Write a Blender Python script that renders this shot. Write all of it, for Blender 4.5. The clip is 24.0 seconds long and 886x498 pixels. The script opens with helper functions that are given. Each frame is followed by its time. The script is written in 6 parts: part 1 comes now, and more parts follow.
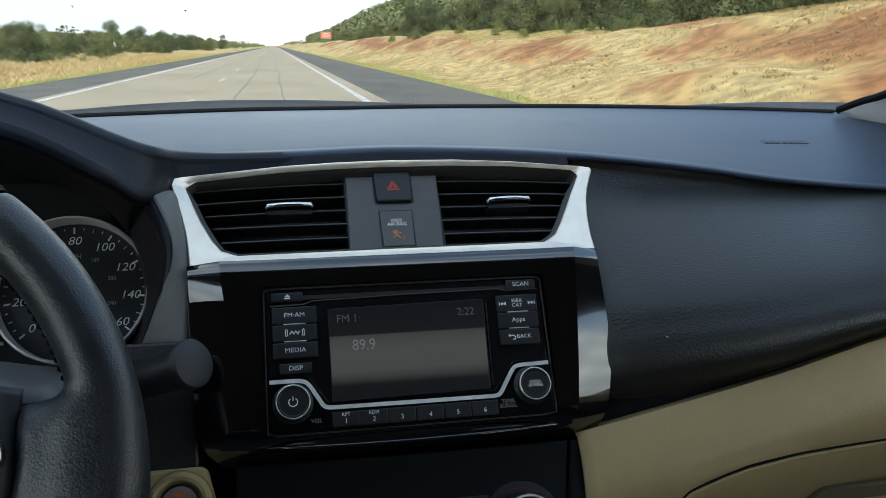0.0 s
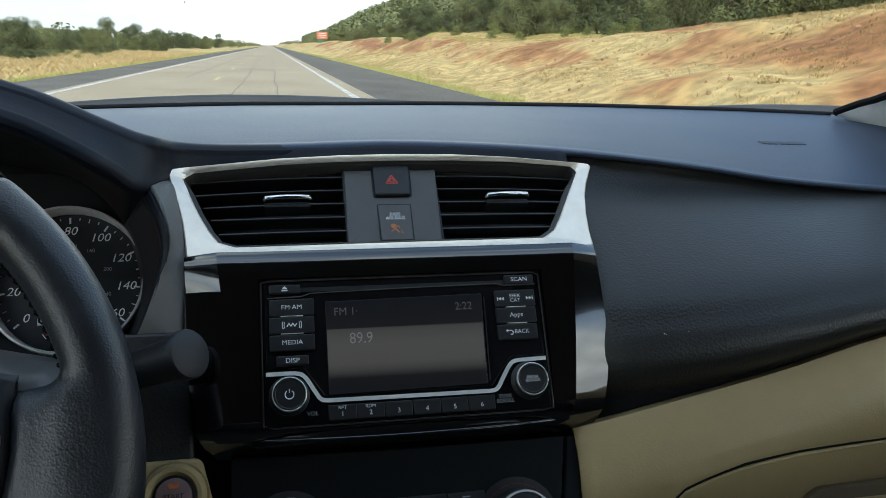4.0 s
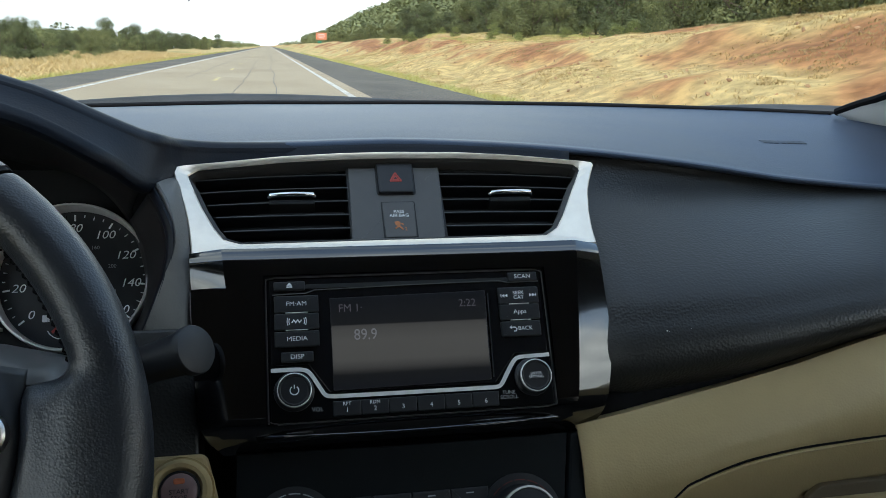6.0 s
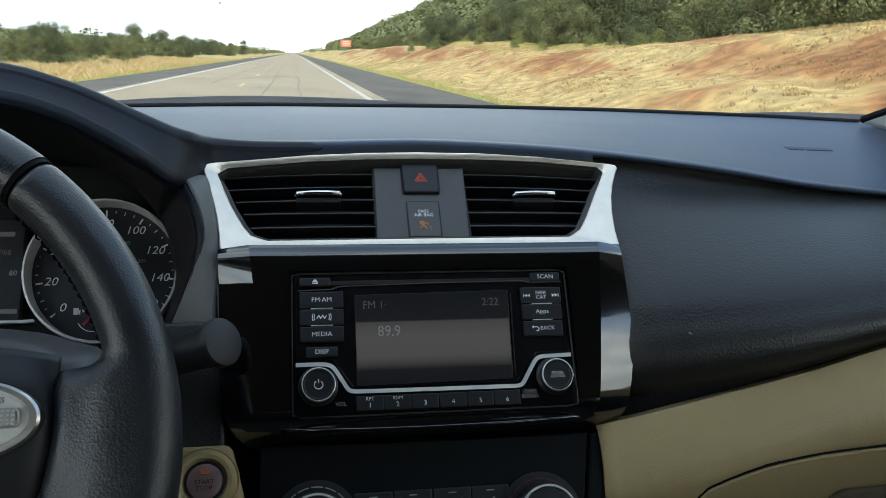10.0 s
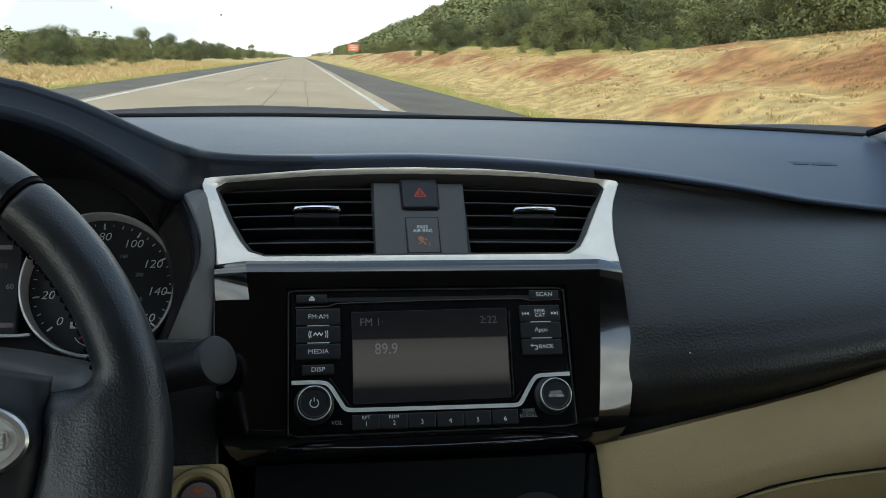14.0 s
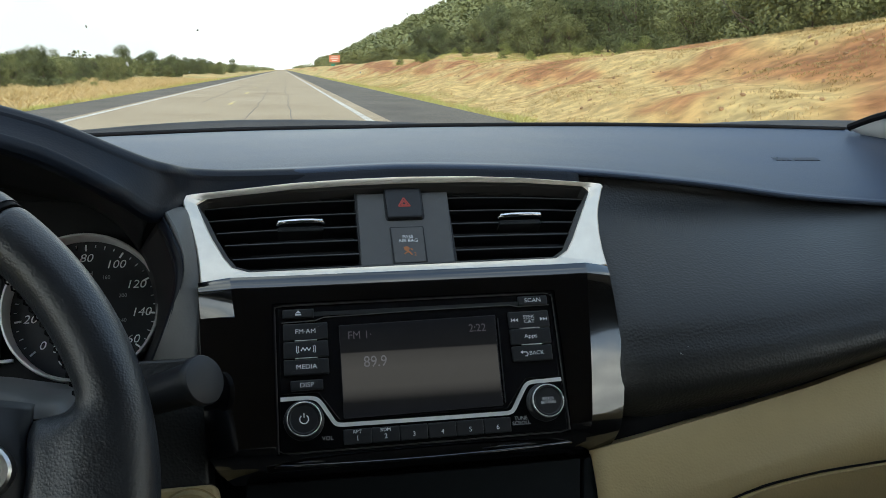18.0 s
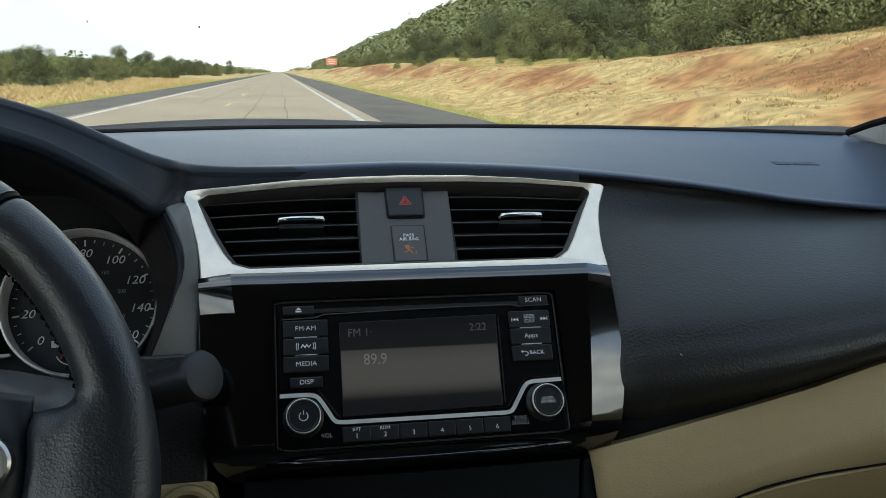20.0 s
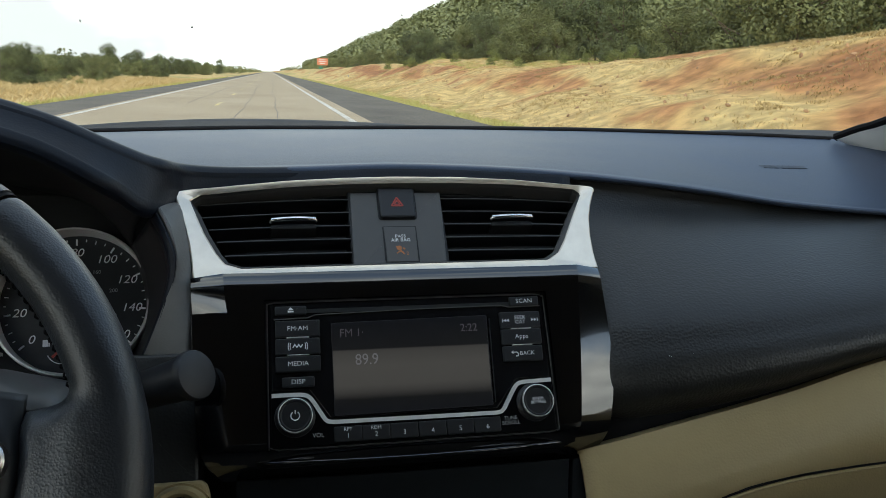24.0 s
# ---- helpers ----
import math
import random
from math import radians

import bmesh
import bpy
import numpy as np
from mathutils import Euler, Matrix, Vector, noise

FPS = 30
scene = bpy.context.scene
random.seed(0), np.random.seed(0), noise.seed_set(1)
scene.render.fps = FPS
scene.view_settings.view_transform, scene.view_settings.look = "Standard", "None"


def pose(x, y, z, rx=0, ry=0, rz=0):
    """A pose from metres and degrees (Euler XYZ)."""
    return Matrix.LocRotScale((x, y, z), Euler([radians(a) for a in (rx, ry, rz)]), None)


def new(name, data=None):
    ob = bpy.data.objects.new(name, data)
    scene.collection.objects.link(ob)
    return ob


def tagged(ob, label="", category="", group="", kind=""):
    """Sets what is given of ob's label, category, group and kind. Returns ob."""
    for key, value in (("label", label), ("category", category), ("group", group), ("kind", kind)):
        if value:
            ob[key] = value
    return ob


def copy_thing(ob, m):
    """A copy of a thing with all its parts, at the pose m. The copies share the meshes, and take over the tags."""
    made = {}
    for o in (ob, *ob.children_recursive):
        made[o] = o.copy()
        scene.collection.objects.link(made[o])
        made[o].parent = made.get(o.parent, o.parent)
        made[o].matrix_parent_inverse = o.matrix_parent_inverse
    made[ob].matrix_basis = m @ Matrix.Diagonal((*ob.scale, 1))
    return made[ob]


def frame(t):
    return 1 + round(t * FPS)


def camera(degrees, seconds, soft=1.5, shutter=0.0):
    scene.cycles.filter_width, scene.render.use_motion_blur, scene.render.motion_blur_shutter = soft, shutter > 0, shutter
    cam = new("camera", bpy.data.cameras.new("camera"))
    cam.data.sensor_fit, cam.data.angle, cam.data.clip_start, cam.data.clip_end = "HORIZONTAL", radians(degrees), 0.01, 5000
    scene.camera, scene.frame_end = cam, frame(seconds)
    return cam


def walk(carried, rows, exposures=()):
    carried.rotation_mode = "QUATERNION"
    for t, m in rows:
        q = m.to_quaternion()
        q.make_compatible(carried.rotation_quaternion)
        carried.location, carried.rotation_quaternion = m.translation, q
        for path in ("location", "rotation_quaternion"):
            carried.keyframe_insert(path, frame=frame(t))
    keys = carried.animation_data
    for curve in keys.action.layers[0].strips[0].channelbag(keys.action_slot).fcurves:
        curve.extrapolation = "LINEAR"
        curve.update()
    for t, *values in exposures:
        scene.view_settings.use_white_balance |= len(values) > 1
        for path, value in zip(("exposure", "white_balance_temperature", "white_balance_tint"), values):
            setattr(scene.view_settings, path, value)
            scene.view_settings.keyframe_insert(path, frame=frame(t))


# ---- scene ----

from mathutils.bvhtree import BVHTree

cam = camera(57.15, 24.0, soft=0.85)
# seconds, eye in metres, turn in degrees; the eye is a hand-held phone between the front seats
PATH = [
    (0.0, -0.0848, -0.0000, 1.1500, 76.05, -0.44, -11.39),
    (0.5, -0.0896, -0.0064, 1.1578, 75.66, -0.42, -12.02),
    (1.0, -0.0885, -0.0055, 1.1487, 76.50, -0.84, -11.78),
    (1.5, -0.0895, -0.0032, 1.1398, 76.92, -0.82, -11.97),
    (2.0, -0.0925, -0.0011, 1.1363, 77.00, -1.15, -12.12),
    (2.5, -0.0889, -0.0028, 1.1468, 76.06, -0.97, -11.63),
    (4.5, -0.0880, 0.0020, 1.1435, 76.20, -1.29, -11.72),
    (5.0, -0.0914, 0.0001, 1.1434, 76.17, -1.29, -11.86),
    (5.5, -0.0931, -0.0017, 1.1466, 75.90, -1.33, -11.96),
    (6.0, -0.0921, -0.0012, 1.1421, 76.24, -1.29, -11.72),
    (6.5, -0.0976, -0.0005, 1.1428, 76.08, -1.42, -12.11),
    (7.0, -0.0917, -0.0051, 1.1554, 75.30, -0.99, -11.52),
    (7.5, -0.0863, 0.0017, 1.1459, 76.04, -2.33, -10.91),
    (8.0, -0.0913, -0.0033, 1.1457, 76.50, -1.57, -10.92),
    (8.5, -0.0924, -0.0054, 1.1457, 76.50, -1.42, -10.31),
    (9.0, -0.0937, -0.0072, 1.1387, 76.65, -1.96, -10.38),
    (9.5, -0.0962, -0.0078, 1.1402, 76.65, -2.05, -10.13),
    (10.0, -0.0955, -0.0083, 1.1376, 76.73, -1.75, -10.09),
    (10.5, -0.0973, -0.0060, 1.1400, 76.38, -2.05, -10.25),
    (12.5, -0.0881, -0.0022, 1.1419, 75.54, -2.05, -9.18),
    (13.0, -0.0896, -0.0026, 1.1475, 75.91, -2.05, -9.46),
    (13.5, -0.0869, -0.0007, 1.1477, 76.20, -1.93, -9.43),
    (14.0, -0.0894, -0.0026, 1.1453, 77.04, -2.05, -9.60),
    (14.5, -0.0913, -0.0045, 1.1453, 77.30, -2.00, -9.95),
    (15.0, -0.0901, -0.0032, 1.1464, 77.26, -2.05, -9.63),
    (15.5, -0.0865, 0.0005, 1.1477, 77.12, -1.29, -9.61),
    (16.0, -0.0867, 0.0007, 1.1419, 77.41, -1.31, -10.01),
    (16.5, -0.0872, -0.0002, 1.1504, 76.67, -0.71, -10.31),
    (17.0, -0.0880, -0.0001, 1.1455, 77.02, -0.75, -10.58),
    (17.5, -0.0915, 0.0016, 1.1433, 77.21, -0.40, -11.24),
    (18.0, -0.0869, 0.0018, 1.1455, 77.58, -0.20, -10.86),
    (18.5, -0.0876, 0.0027, 1.1429, 77.76, -0.38, -10.99),
    (20.5, -0.0915, 0.0023, 1.1414, 77.87, -0.90, -11.05),
    (21.0, -0.0896, -0.0028, 1.1454, 77.36, -0.57, -11.05),
    (21.5, -0.0904, -0.0024, 1.1499, 77.26, -0.39, -11.07),
    (22.0, -0.0906, -0.0042, 1.1560, 76.99, -0.34, -11.10),
    (22.5, -0.0870, -0.0039, 1.1505, 77.52, -1.48, -10.75),
    (23.0, -0.0903, -0.0020, 1.1442, 78.04, -1.31, -11.24),
    (23.5, -0.0913, -0.0002, 1.1438, 77.76, -1.34, -11.41),
    (24.0, -0.0930, -0.0010, 1.1424, 77.94, -1.30, -11.70),
]
walk(cam, [(t, pose(x, y, z, rx, ry, rz)) for t, x, y, z, rx, ry, rz in PATH],
     [(0.0, 0.78, 6250, 0.0), (1.0, 0.60, 6250, 0.0), (5.0, 0.82, 6300, 0.0), (10.0, 0.88, 6400, 0.0), (14.0, 0.62, 6650, 0.0), (18.0, 0.72, 6650, 0.0), (24.0, 0.60, 6750, 1.0)])

# ---------------------------------------------------------------- light
SUN_UP, SUN_ROUND = 34.0, 180.0
world = bpy.data.worlds.new("sky")
scene.world = world
world.use_nodes = True
wn = world.node_tree.nodes
wl = world.node_tree.links
wn.clear()
w_out = wn.new("ShaderNodeOutputWorld")
w_bg = wn.new("ShaderNodeBackground")
w_sky = wn.new("ShaderNodeTexSky")
w_sky.sky_type = "NISHITA"
w_sky.sun_disc = False
w_sky.sun_elevation = radians(SUN_UP)
w_sky.sun_rotation = radians(SUN_ROUND)
w_dim = wn.new("ShaderNodeMix")
w_dim.data_type = "RGBA"
w_dim.blend_type = "MULTIPLY"
w_dim.inputs[0].default_value = 1.0
w_dim.inputs[7].default_value = (0.15, 0.15, 0.15, 1)
w_co = wn.new("ShaderNodeTexCoord")
w_map = wn.new("ShaderNodeMapping")
w_map.inputs["Scale"].default_value = (1.0, 1.0, 2.6)
w_noise = wn.new("ShaderNodeTexNoise")
w_noise.inputs["Scale"].default_value = 2.2
w_noise.inputs["Detail"].default_value = 6.0
w_noise.inputs["Roughness"].default_value = 0.55
w_cover = wn.new("ShaderNodeValToRGB")
w_cover.color_ramp.elements[0].position = 0.50
w_cover.color_ramp.elements[1].position = 0.70
w_cover.color_ramp.elements[0].color = (0.08, 0.08, 0.08, 1)
w_tone = wn.new("ShaderNodeValToRGB")
w_tone.color_ramp.elements[0].position = 0.38
w_tone.color_ramp.elements[0].color = (0.46, 0.48, 0.51, 1)
w_tone.color_ramp.elements[1].position = 0.68
w_tone.color_ramp.elements[1].color = (1.10, 1.12, 1.125, 1)
w_n2 = wn.new("ShaderNodeTexNoise")
w_n2.inputs["Scale"].default_value = 4.5
w_n2.inputs["Detail"].default_value = 7.0
w_mix = wn.new("ShaderNodeMix")
w_mix.data_type = "RGBA"
wl.new(w_co.outputs["Generated"], w_map.inputs["Vector"])
wl.new(w_map.outputs["Vector"], w_noise.inputs["Vector"])
wl.new(w_map.outputs["Vector"], w_n2.inputs["Vector"])
wl.new(w_noise.outputs["Fac"], w_cover.inputs["Fac"])
wl.new(w_n2.outputs["Fac"], w_tone.inputs["Fac"])
wl.new(w_sky.outputs["Color"], w_dim.inputs[6])
w_sep = wn.new("ShaderNodeSeparateXYZ")
w_low = wn.new("ShaderNodeMapRange")
w_low.interpolation_type = "SMOOTHSTEP"
w_low.inputs["From Min"].default_value = 0.50
w_low.inputs["From Max"].default_value = 0.12
w_add = wn.new("ShaderNodeMath")
w_add.operation = "ADD"
w_add.use_clamp = True
wl.new(w_co.outputs["Generated"], w_sep.inputs["Vector"])
wl.new(w_sep.outputs["Z"], w_low.inputs["Value"])
wl.new(w_cover.outputs["Color"], w_add.inputs[0])
wl.new(w_low.outputs["Result"], w_add.inputs[1])
wl.new(w_add.outputs["Value"], w_mix.inputs[0])
wl.new(w_dim.outputs[2], w_mix.inputs[6])
wl.new(w_tone.outputs["Color"], w_mix.inputs[7])
wl.new(w_mix.outputs[2], w_bg.inputs["Color"])
w_bg.inputs["Strength"].default_value = 1.45
wl.new(w_bg.outputs["Background"], w_out.inputs["Surface"])

sun = new("sun", bpy.data.lights.new("sun", "SUN"))
sun.data.energy = 1.0
sun.data.angle = radians(12)
sun.data.color = (1.0, 0.95, 0.88)
sun.rotation_euler = Euler((radians(90 - SUN_UP), 0, radians(180 - SUN_ROUND)))


# ---------------------------------------------------------------- materials
def material(name, base, rough=0.5, metal=0.0, coat=0.0, spec=0.5, vary=0.0, vary_scale=3.0, second=None,
             bump=0.0, bump_scale=800.0, bump_kind="noise", stretch=None, rough_vary=0.0, glow=None, glow_power=0.0, island=0.0):
    m = bpy.data.materials.new(name)
    m.use_nodes = True
    n, l = m.node_tree.nodes, m.node_tree.links
    b = n["Principled BSDF"]
    b.inputs["Base Color"].default_value = (*base, 1)
    b.inputs["Roughness"].default_value = rough
    b.inputs["Metallic"].default_value = metal
    b.inputs["Coat Weight"].default_value = coat
    b.inputs["Coat Roughness"].default_value = 0.04
    b.inputs["Specular IOR Level"].default_value = spec
    co = n.new("ShaderNodeTexCoord")
    src = co.outputs["Object"]
    if stretch:
        mp = n.new("ShaderNodeMapping")
        mp.inputs["Scale"].default_value = stretch
        l.new(src, mp.inputs["Vector"])
        src = mp.outputs["Vector"]
    if vary or second:
        t = n.new("ShaderNodeTexNoise")
        t.inputs["Scale"].default_value = vary_scale
        t.inputs["Detail"].default_value = 8
        t.inputs["Roughness"].default_value = 0.62
        l.new(src, t.inputs["Vector"])
        r = n.new("ShaderNodeValToRGB")
        lo = second or tuple(c * (1 - vary) for c in base)
        hi = base if second else tuple(min(1, c * (1 + vary)) for c in base)
        r.color_ramp.elements[0].color, r.color_ramp.elements[0].position = (*lo, 1), 0.36
        r.color_ramp.elements[1].color, r.color_ramp.elements[1].position = (*hi, 1), 0.64
        l.new(t.outputs["Fac"], r.inputs["Fac"])
        colour = r.outputs["Color"]
        if island:
            geo = n.new("ShaderNodeNewGeometry")
            info = n.new("ShaderNodeObjectInfo")
            add = n.new("ShaderNodeMath")
            add.operation = "ADD"
            l.new(geo.outputs["Random Per Island"], add.inputs[0])
            l.new(info.outputs["Random"], add.inputs[1])
            sc = n.new("ShaderNodeMapRange")
            sc.inputs["From Max"].default_value = 2.0
            sc.inputs["To Min"].default_value = 1 - island
            sc.inputs["To Max"].default_value = 1 + island
            l.new(add.outputs[0], sc.inputs["Value"])
            hsv = n.new("ShaderNodeHueSaturation")
            l.new(colour, hsv.inputs["Color"])
            l.new(sc.outputs["Result"], hsv.inputs["Value"])
            colour = hsv.outputs["Color"]
        l.new(colour, b.inputs["Base Color"])
        if rough_vary:
            q = n.new("ShaderNodeMapRange")
            q.inputs["To Min"].default_value = max(0.02, rough - rough_vary)
            q.inputs["To Max"].default_value = min(1, rough + rough_vary)
            l.new(t.outputs["Fac"], q.inputs["Value"])
            l.new(q.outputs["Result"], b.inputs["Roughness"])
    if bump:
        bp = n.new("ShaderNodeBump")
        bp.inputs["Strength"].default_value = bump
        bp.inputs["Distance"].default_value = 0.22 / bump_scale
        if bump_kind == "grain":
            v = n.new("ShaderNodeTexVoronoi")
            v.feature = "SMOOTH_F1"
            v.inputs["Smoothness"].default_value = 0.35
            v.inputs["Scale"].default_value = bump_scale
            w = n.new("ShaderNodeTexNoise")
            w.inputs["Scale"].default_value = bump_scale * 0.45
            w.inputs["Detail"].default_value = 3
            wm = n.new("ShaderNodeMix")
            wm.data_type = "VECTOR"
            wm.inputs[0].default_value = 0.9 / bump_scale
            l.new(co.outputs["Object"], wm.inputs[4])
            l.new(w.outputs["Color"], wm.inputs[5])
            l.new(co.outputs["Object"], w.inputs["Vector"])
            l.new(wm.outputs[1], v.inputs["Vector"])
            l.new(v.outputs["Distance"], bp.inputs["Height"])
        else:
            v = n.new("ShaderNodeTexNoise")
            v.inputs["Scale"].default_value = bump_scale
            v.inputs["Detail"].default_value = 4
            l.new(src, v.inputs["Vector"])
            l.new(v.outputs["Fac"], bp.inputs["Height"])
        l.new(bp.outputs["Normal"], b.inputs["Normal"])
    if glow:
        b.inputs["Emission Color"].default_value = (*glow, 1)
        b.inputs["Emission Strength"].default_value = glow_power
    return m


# the pad is black; the sky's blue sheen is put into its colours
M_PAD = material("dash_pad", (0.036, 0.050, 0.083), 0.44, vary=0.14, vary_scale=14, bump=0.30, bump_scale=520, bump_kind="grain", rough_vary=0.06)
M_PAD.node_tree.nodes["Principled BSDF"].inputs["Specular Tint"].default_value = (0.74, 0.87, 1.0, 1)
M_FACE = material("dash_leather", (0.017, 0.0176, 0.0172), 0.42, spec=0.58, vary=0.15, vary_scale=11, bump=0.65, bump_scale=480, bump_kind="grain", rough_vary=0.07)
M_MOULD = material("moulded_mark", (0.020, 0.028, 0.046), 0.5, vary=0.1, vary_scale=40)
M_HOOD = material("binnacle_plastic", (0.010, 0.014, 0.023), 0.45, spec=0.24, vary=0.12, vary_scale=12, bump=0.2, bump_scale=600, bump_kind="grain")
M_GREY = material("grey_plastic", (0.150, 0.150, 0.144), 0.5, vary=0.10, vary_scale=20, bump=0.35, bump_scale=560, bump_kind="grain")
M_GUN = material("gunmetal_plastic", (0.082, 0.081, 0.079), 0.42, vary=0.06, vary_scale=30, bump=0.08, bump_scale=1500)
M_WHEEL = material("wheel_leather", (0.022, 0.026, 0.033), 0.35, spec=0.75, vary=0.2, vary_scale=25, bump=0.60, bump_scale=820, bump_kind="grain", rough_vary=0.08)
M_WHEEL_PL = material("wheel_plastic", (0.018, 0.020, 0.024), 0.45, vary=0.1, vary_scale=18, bump=0.15, bump_scale=900)
M_SILVER_PAINT = material("silver_paint", (0.95, 0.855, 0.725), 0.31, metal=0.75, vary=0.07, vary_scale=40, bump=0.03, bump_scale=2500)
M_SILVER = material("satin_silver", (0.74, 0.72, 0.69), 0.30, metal=1.0, vary=0.05, vary_scale=40, bump=0.04, bump_scale=2500)
M_SILVER_MATT = material("matt_silver", (0.86, 0.86, 0.84), 0.36, metal=0.35, vary=0.05, vary_scale=60)
M_RING = material("polished_ring", (0.95, 0.94, 0.91), 0.26, metal=0.40, vary=0.04, vary_scale=90)
M_TRACE = material("satin_trace", (0.92, 0.91, 0.88), 0.24, metal=0.2, vary=0.04, vary_scale=90)
M_CHROME = material("chrome", (0.82, 0.83, 0.84), 0.10, metal=1.0, vary=0.04, vary_scale=90)
M_PIANO = material("piano_black", (0.002, 0.002, 0.0025), 0.10, spec=0.8, coat=1.0, vary=0.3, vary_scale=30, rough_vary=0.04)
M_PIANO.node_tree.nodes["Principled BSDF"].inputs["Coat IOR"].default_value = 1.62
M_RADIO = material("radio_plastic", (0.0016, 0.0018, 0.0024), 0.45, spec=0.09, vary=0.12, vary_scale=60, bump=0.05, bump_scale=3000)
M_BUTTON = material("button_plastic", (0.015, 0.016, 0.018), 0.42, spec=0.45, vary=0.10, vary_scale=80, bump=0.06, bump_scale=3500)
M_BLACK = material("matt_black", (0.008, 0.009, 0.010), 0.6, vary=0.2, vary_scale=50)
M_SLAT = material("vent_slat", (0.010, 0.011, 0.013), 0.34, vary=0.12, vary_scale=60)
M_BEIGE = material("beige_plastic", (0.43, 0.330, 0.162), 0.46, vary=0.06, vary_scale=9, bump=0.35, bump_scale=560, bump_kind="grain", rough_vary=0.05)
# darker beige for the handle recess, whose shade is put into the colour
M_RECESS = material("shaded_beige", (0.13, 0.10, 0.06), 0.6, vary=0.1, vary_scale=12, bump=0.2, bump_scale=560, bump_kind="grain")
M_PILLAR = material("pillar_trim", (0.78, 0.78, 0.75), 0.65, vary=0.04, vary_scale=12, bump=0.1, bump_scale=900)
M_LINER = material("headliner", (0.17, 0.165, 0.155), 0.9, vary=0.05, vary_scale=9, bump=0.2, bump_scale=700)
M_SHELL = material("cabin_trim", (0.036, 0.036, 0.036), 0.7, vary=0.15, vary_scale=5, bump=0.2, bump_scale=300)
M_CARPAINT = material("cowl_plastic", (0.045, 0.047, 0.05), 0.55, vary=0.2, vary_scale=10, bump=0.1, bump_scale=400)
M_CLIMATE = material("climate_plastic", (0.0045, 0.006, 0.007), 0.5, spec=0.16, vary=0.12, vary_scale=40, bump=0.06, bump_scale=2500)
M_RUBBER = material("rubber", (0.004, 0.004, 0.005), 0.7, spec=0.15, vary=0.2, vary_scale=30)
M_INK = material("white_ink", (0.86, 0.87, 0.88), 0.6, vary=0.05, vary_scale=300)
M_INK_DIM = material("grey_ink", (0.36, 0.37, 0.38), 0.6, vary=0.05, vary_scale=300)
M_RED = material("red_ink", (0.42, 0.05, 0.035), 0.5, vary=0.08, vary_scale=300)
M_RED_DIM = material("faint_red_ink", (0.10, 0.016, 0.014), 0.6, vary=0.08, vary_scale=300)
M_AMBER = material("amber_ink", (0.40, 0.15, 0.05), 0.5, vary=0.1, vary_scale=400, glow=(0.9, 0.3, 0.1), glow_power=0.03)
M_NEEDLE = material("needle_red", (0.5, 0.05, 0.03), 0.5, vary=0.1, vary_scale=100, glow=(1.0, 0.1, 0.05), glow_power=0.25)
M_LAMP = material("unlit_lamp", (0.42, 0.12, 0.05), 0.5, vary=0.2, vary_scale=300)
M_DIAL = material("dial_black", (0.018, 0.021, 0.025), 0.5, vary=0.1, vary_scale=60)
M_SCREEN = material("screen_black", (0.006, 0.006, 0.007), 0.22, vary=0.1, vary_scale=20, spec=0.3, coat=0.12)
M_LCD = material("lcd_dark", (0.008, 0.008, 0.010), 0.35, spec=0.25, vary=0.1, vary_scale=40, glow=(0.50, 0.55, 0.75), glow_power=0.006)
M_LCD_LIT = material("lcd_lit", (0.010, 0.010, 0.012), 0.35, spec=0.25, vary=0.1, vary_scale=40, glow=(0.62, 0.57, 0.50), glow_power=0.068)
M_LCD_TEXT = material("lcd_digits", (0.060, 0.060, 0.066), 0.4, vary=0.05, vary_scale=200, glow=(0.75, 0.72, 0.82), glow_power=0.072)
M_LCD_FAINT = material("lcd_faint", (0.05, 0.045, 0.05), 0.4, vary=0.05, vary_scale=200, glow=(0.6, 0.55, 0.66), glow_power=0.04)
n_, l_ = M_LCD_LIT.node_tree.nodes, M_LCD_LIT.node_tree.links
c_ = n_.new("ShaderNodeTexCoord")
x_ = n_.new("ShaderNodeSeparateXYZ")
r_ = n_.new("ShaderNodeMapRange")
r_.inputs["From Min"].default_value, r_.inputs["From Max"].default_value = -0.030, 0.035
ramp_ = n_.new("ShaderNodeValToRGB")
ramp_.color_ramp.elements[0].color = (0.030, 0.032, 0.045, 1)
ramp_.color_ramp.elements[-1].color = (0.012, 0.013, 0.020, 1)
for p_, v_ in ((0.15, 0.07), (0.225, 0.55), (0.30, 0.85), (0.50, 0.90), (0.63, 0.72), (0.668, 0.60), (0.682, 0.08)):
    e_ = ramp_.color_ramp.elements.new(p_)
    e_.color = (v_ * 0.57, v_ * 0.535, v_ * 0.52, 1)
l_.new(c_.outputs["Object"], x_.inputs["Vector"])
l_.new(x_.outputs["Y"], r_.inputs["Value"])
l_.new(r_.outputs["Result"], ramp_.inputs["Fac"])
l_.new(ramp_.outputs["Color"], n_["Principled BSDF"].inputs["Emission Color"])
M_START = material("start_cap", (0.20, 0.13, 0.125), 0.4, vary=0.1, vary_scale=90)
M_DUST = material("dust", (0.5, 0.5, 0.48), 0.9, vary=0.2, vary_scale=500)


# ---------------------------------------------------------------- shaping tools
def thing(name, label, category, m=None, group="", kind=""):
    ob = new(name)
    ob.empty_display_size = 0.05
    if m is not None:
        ob.matrix_world = m
    return tagged(ob, label, category, group, kind)


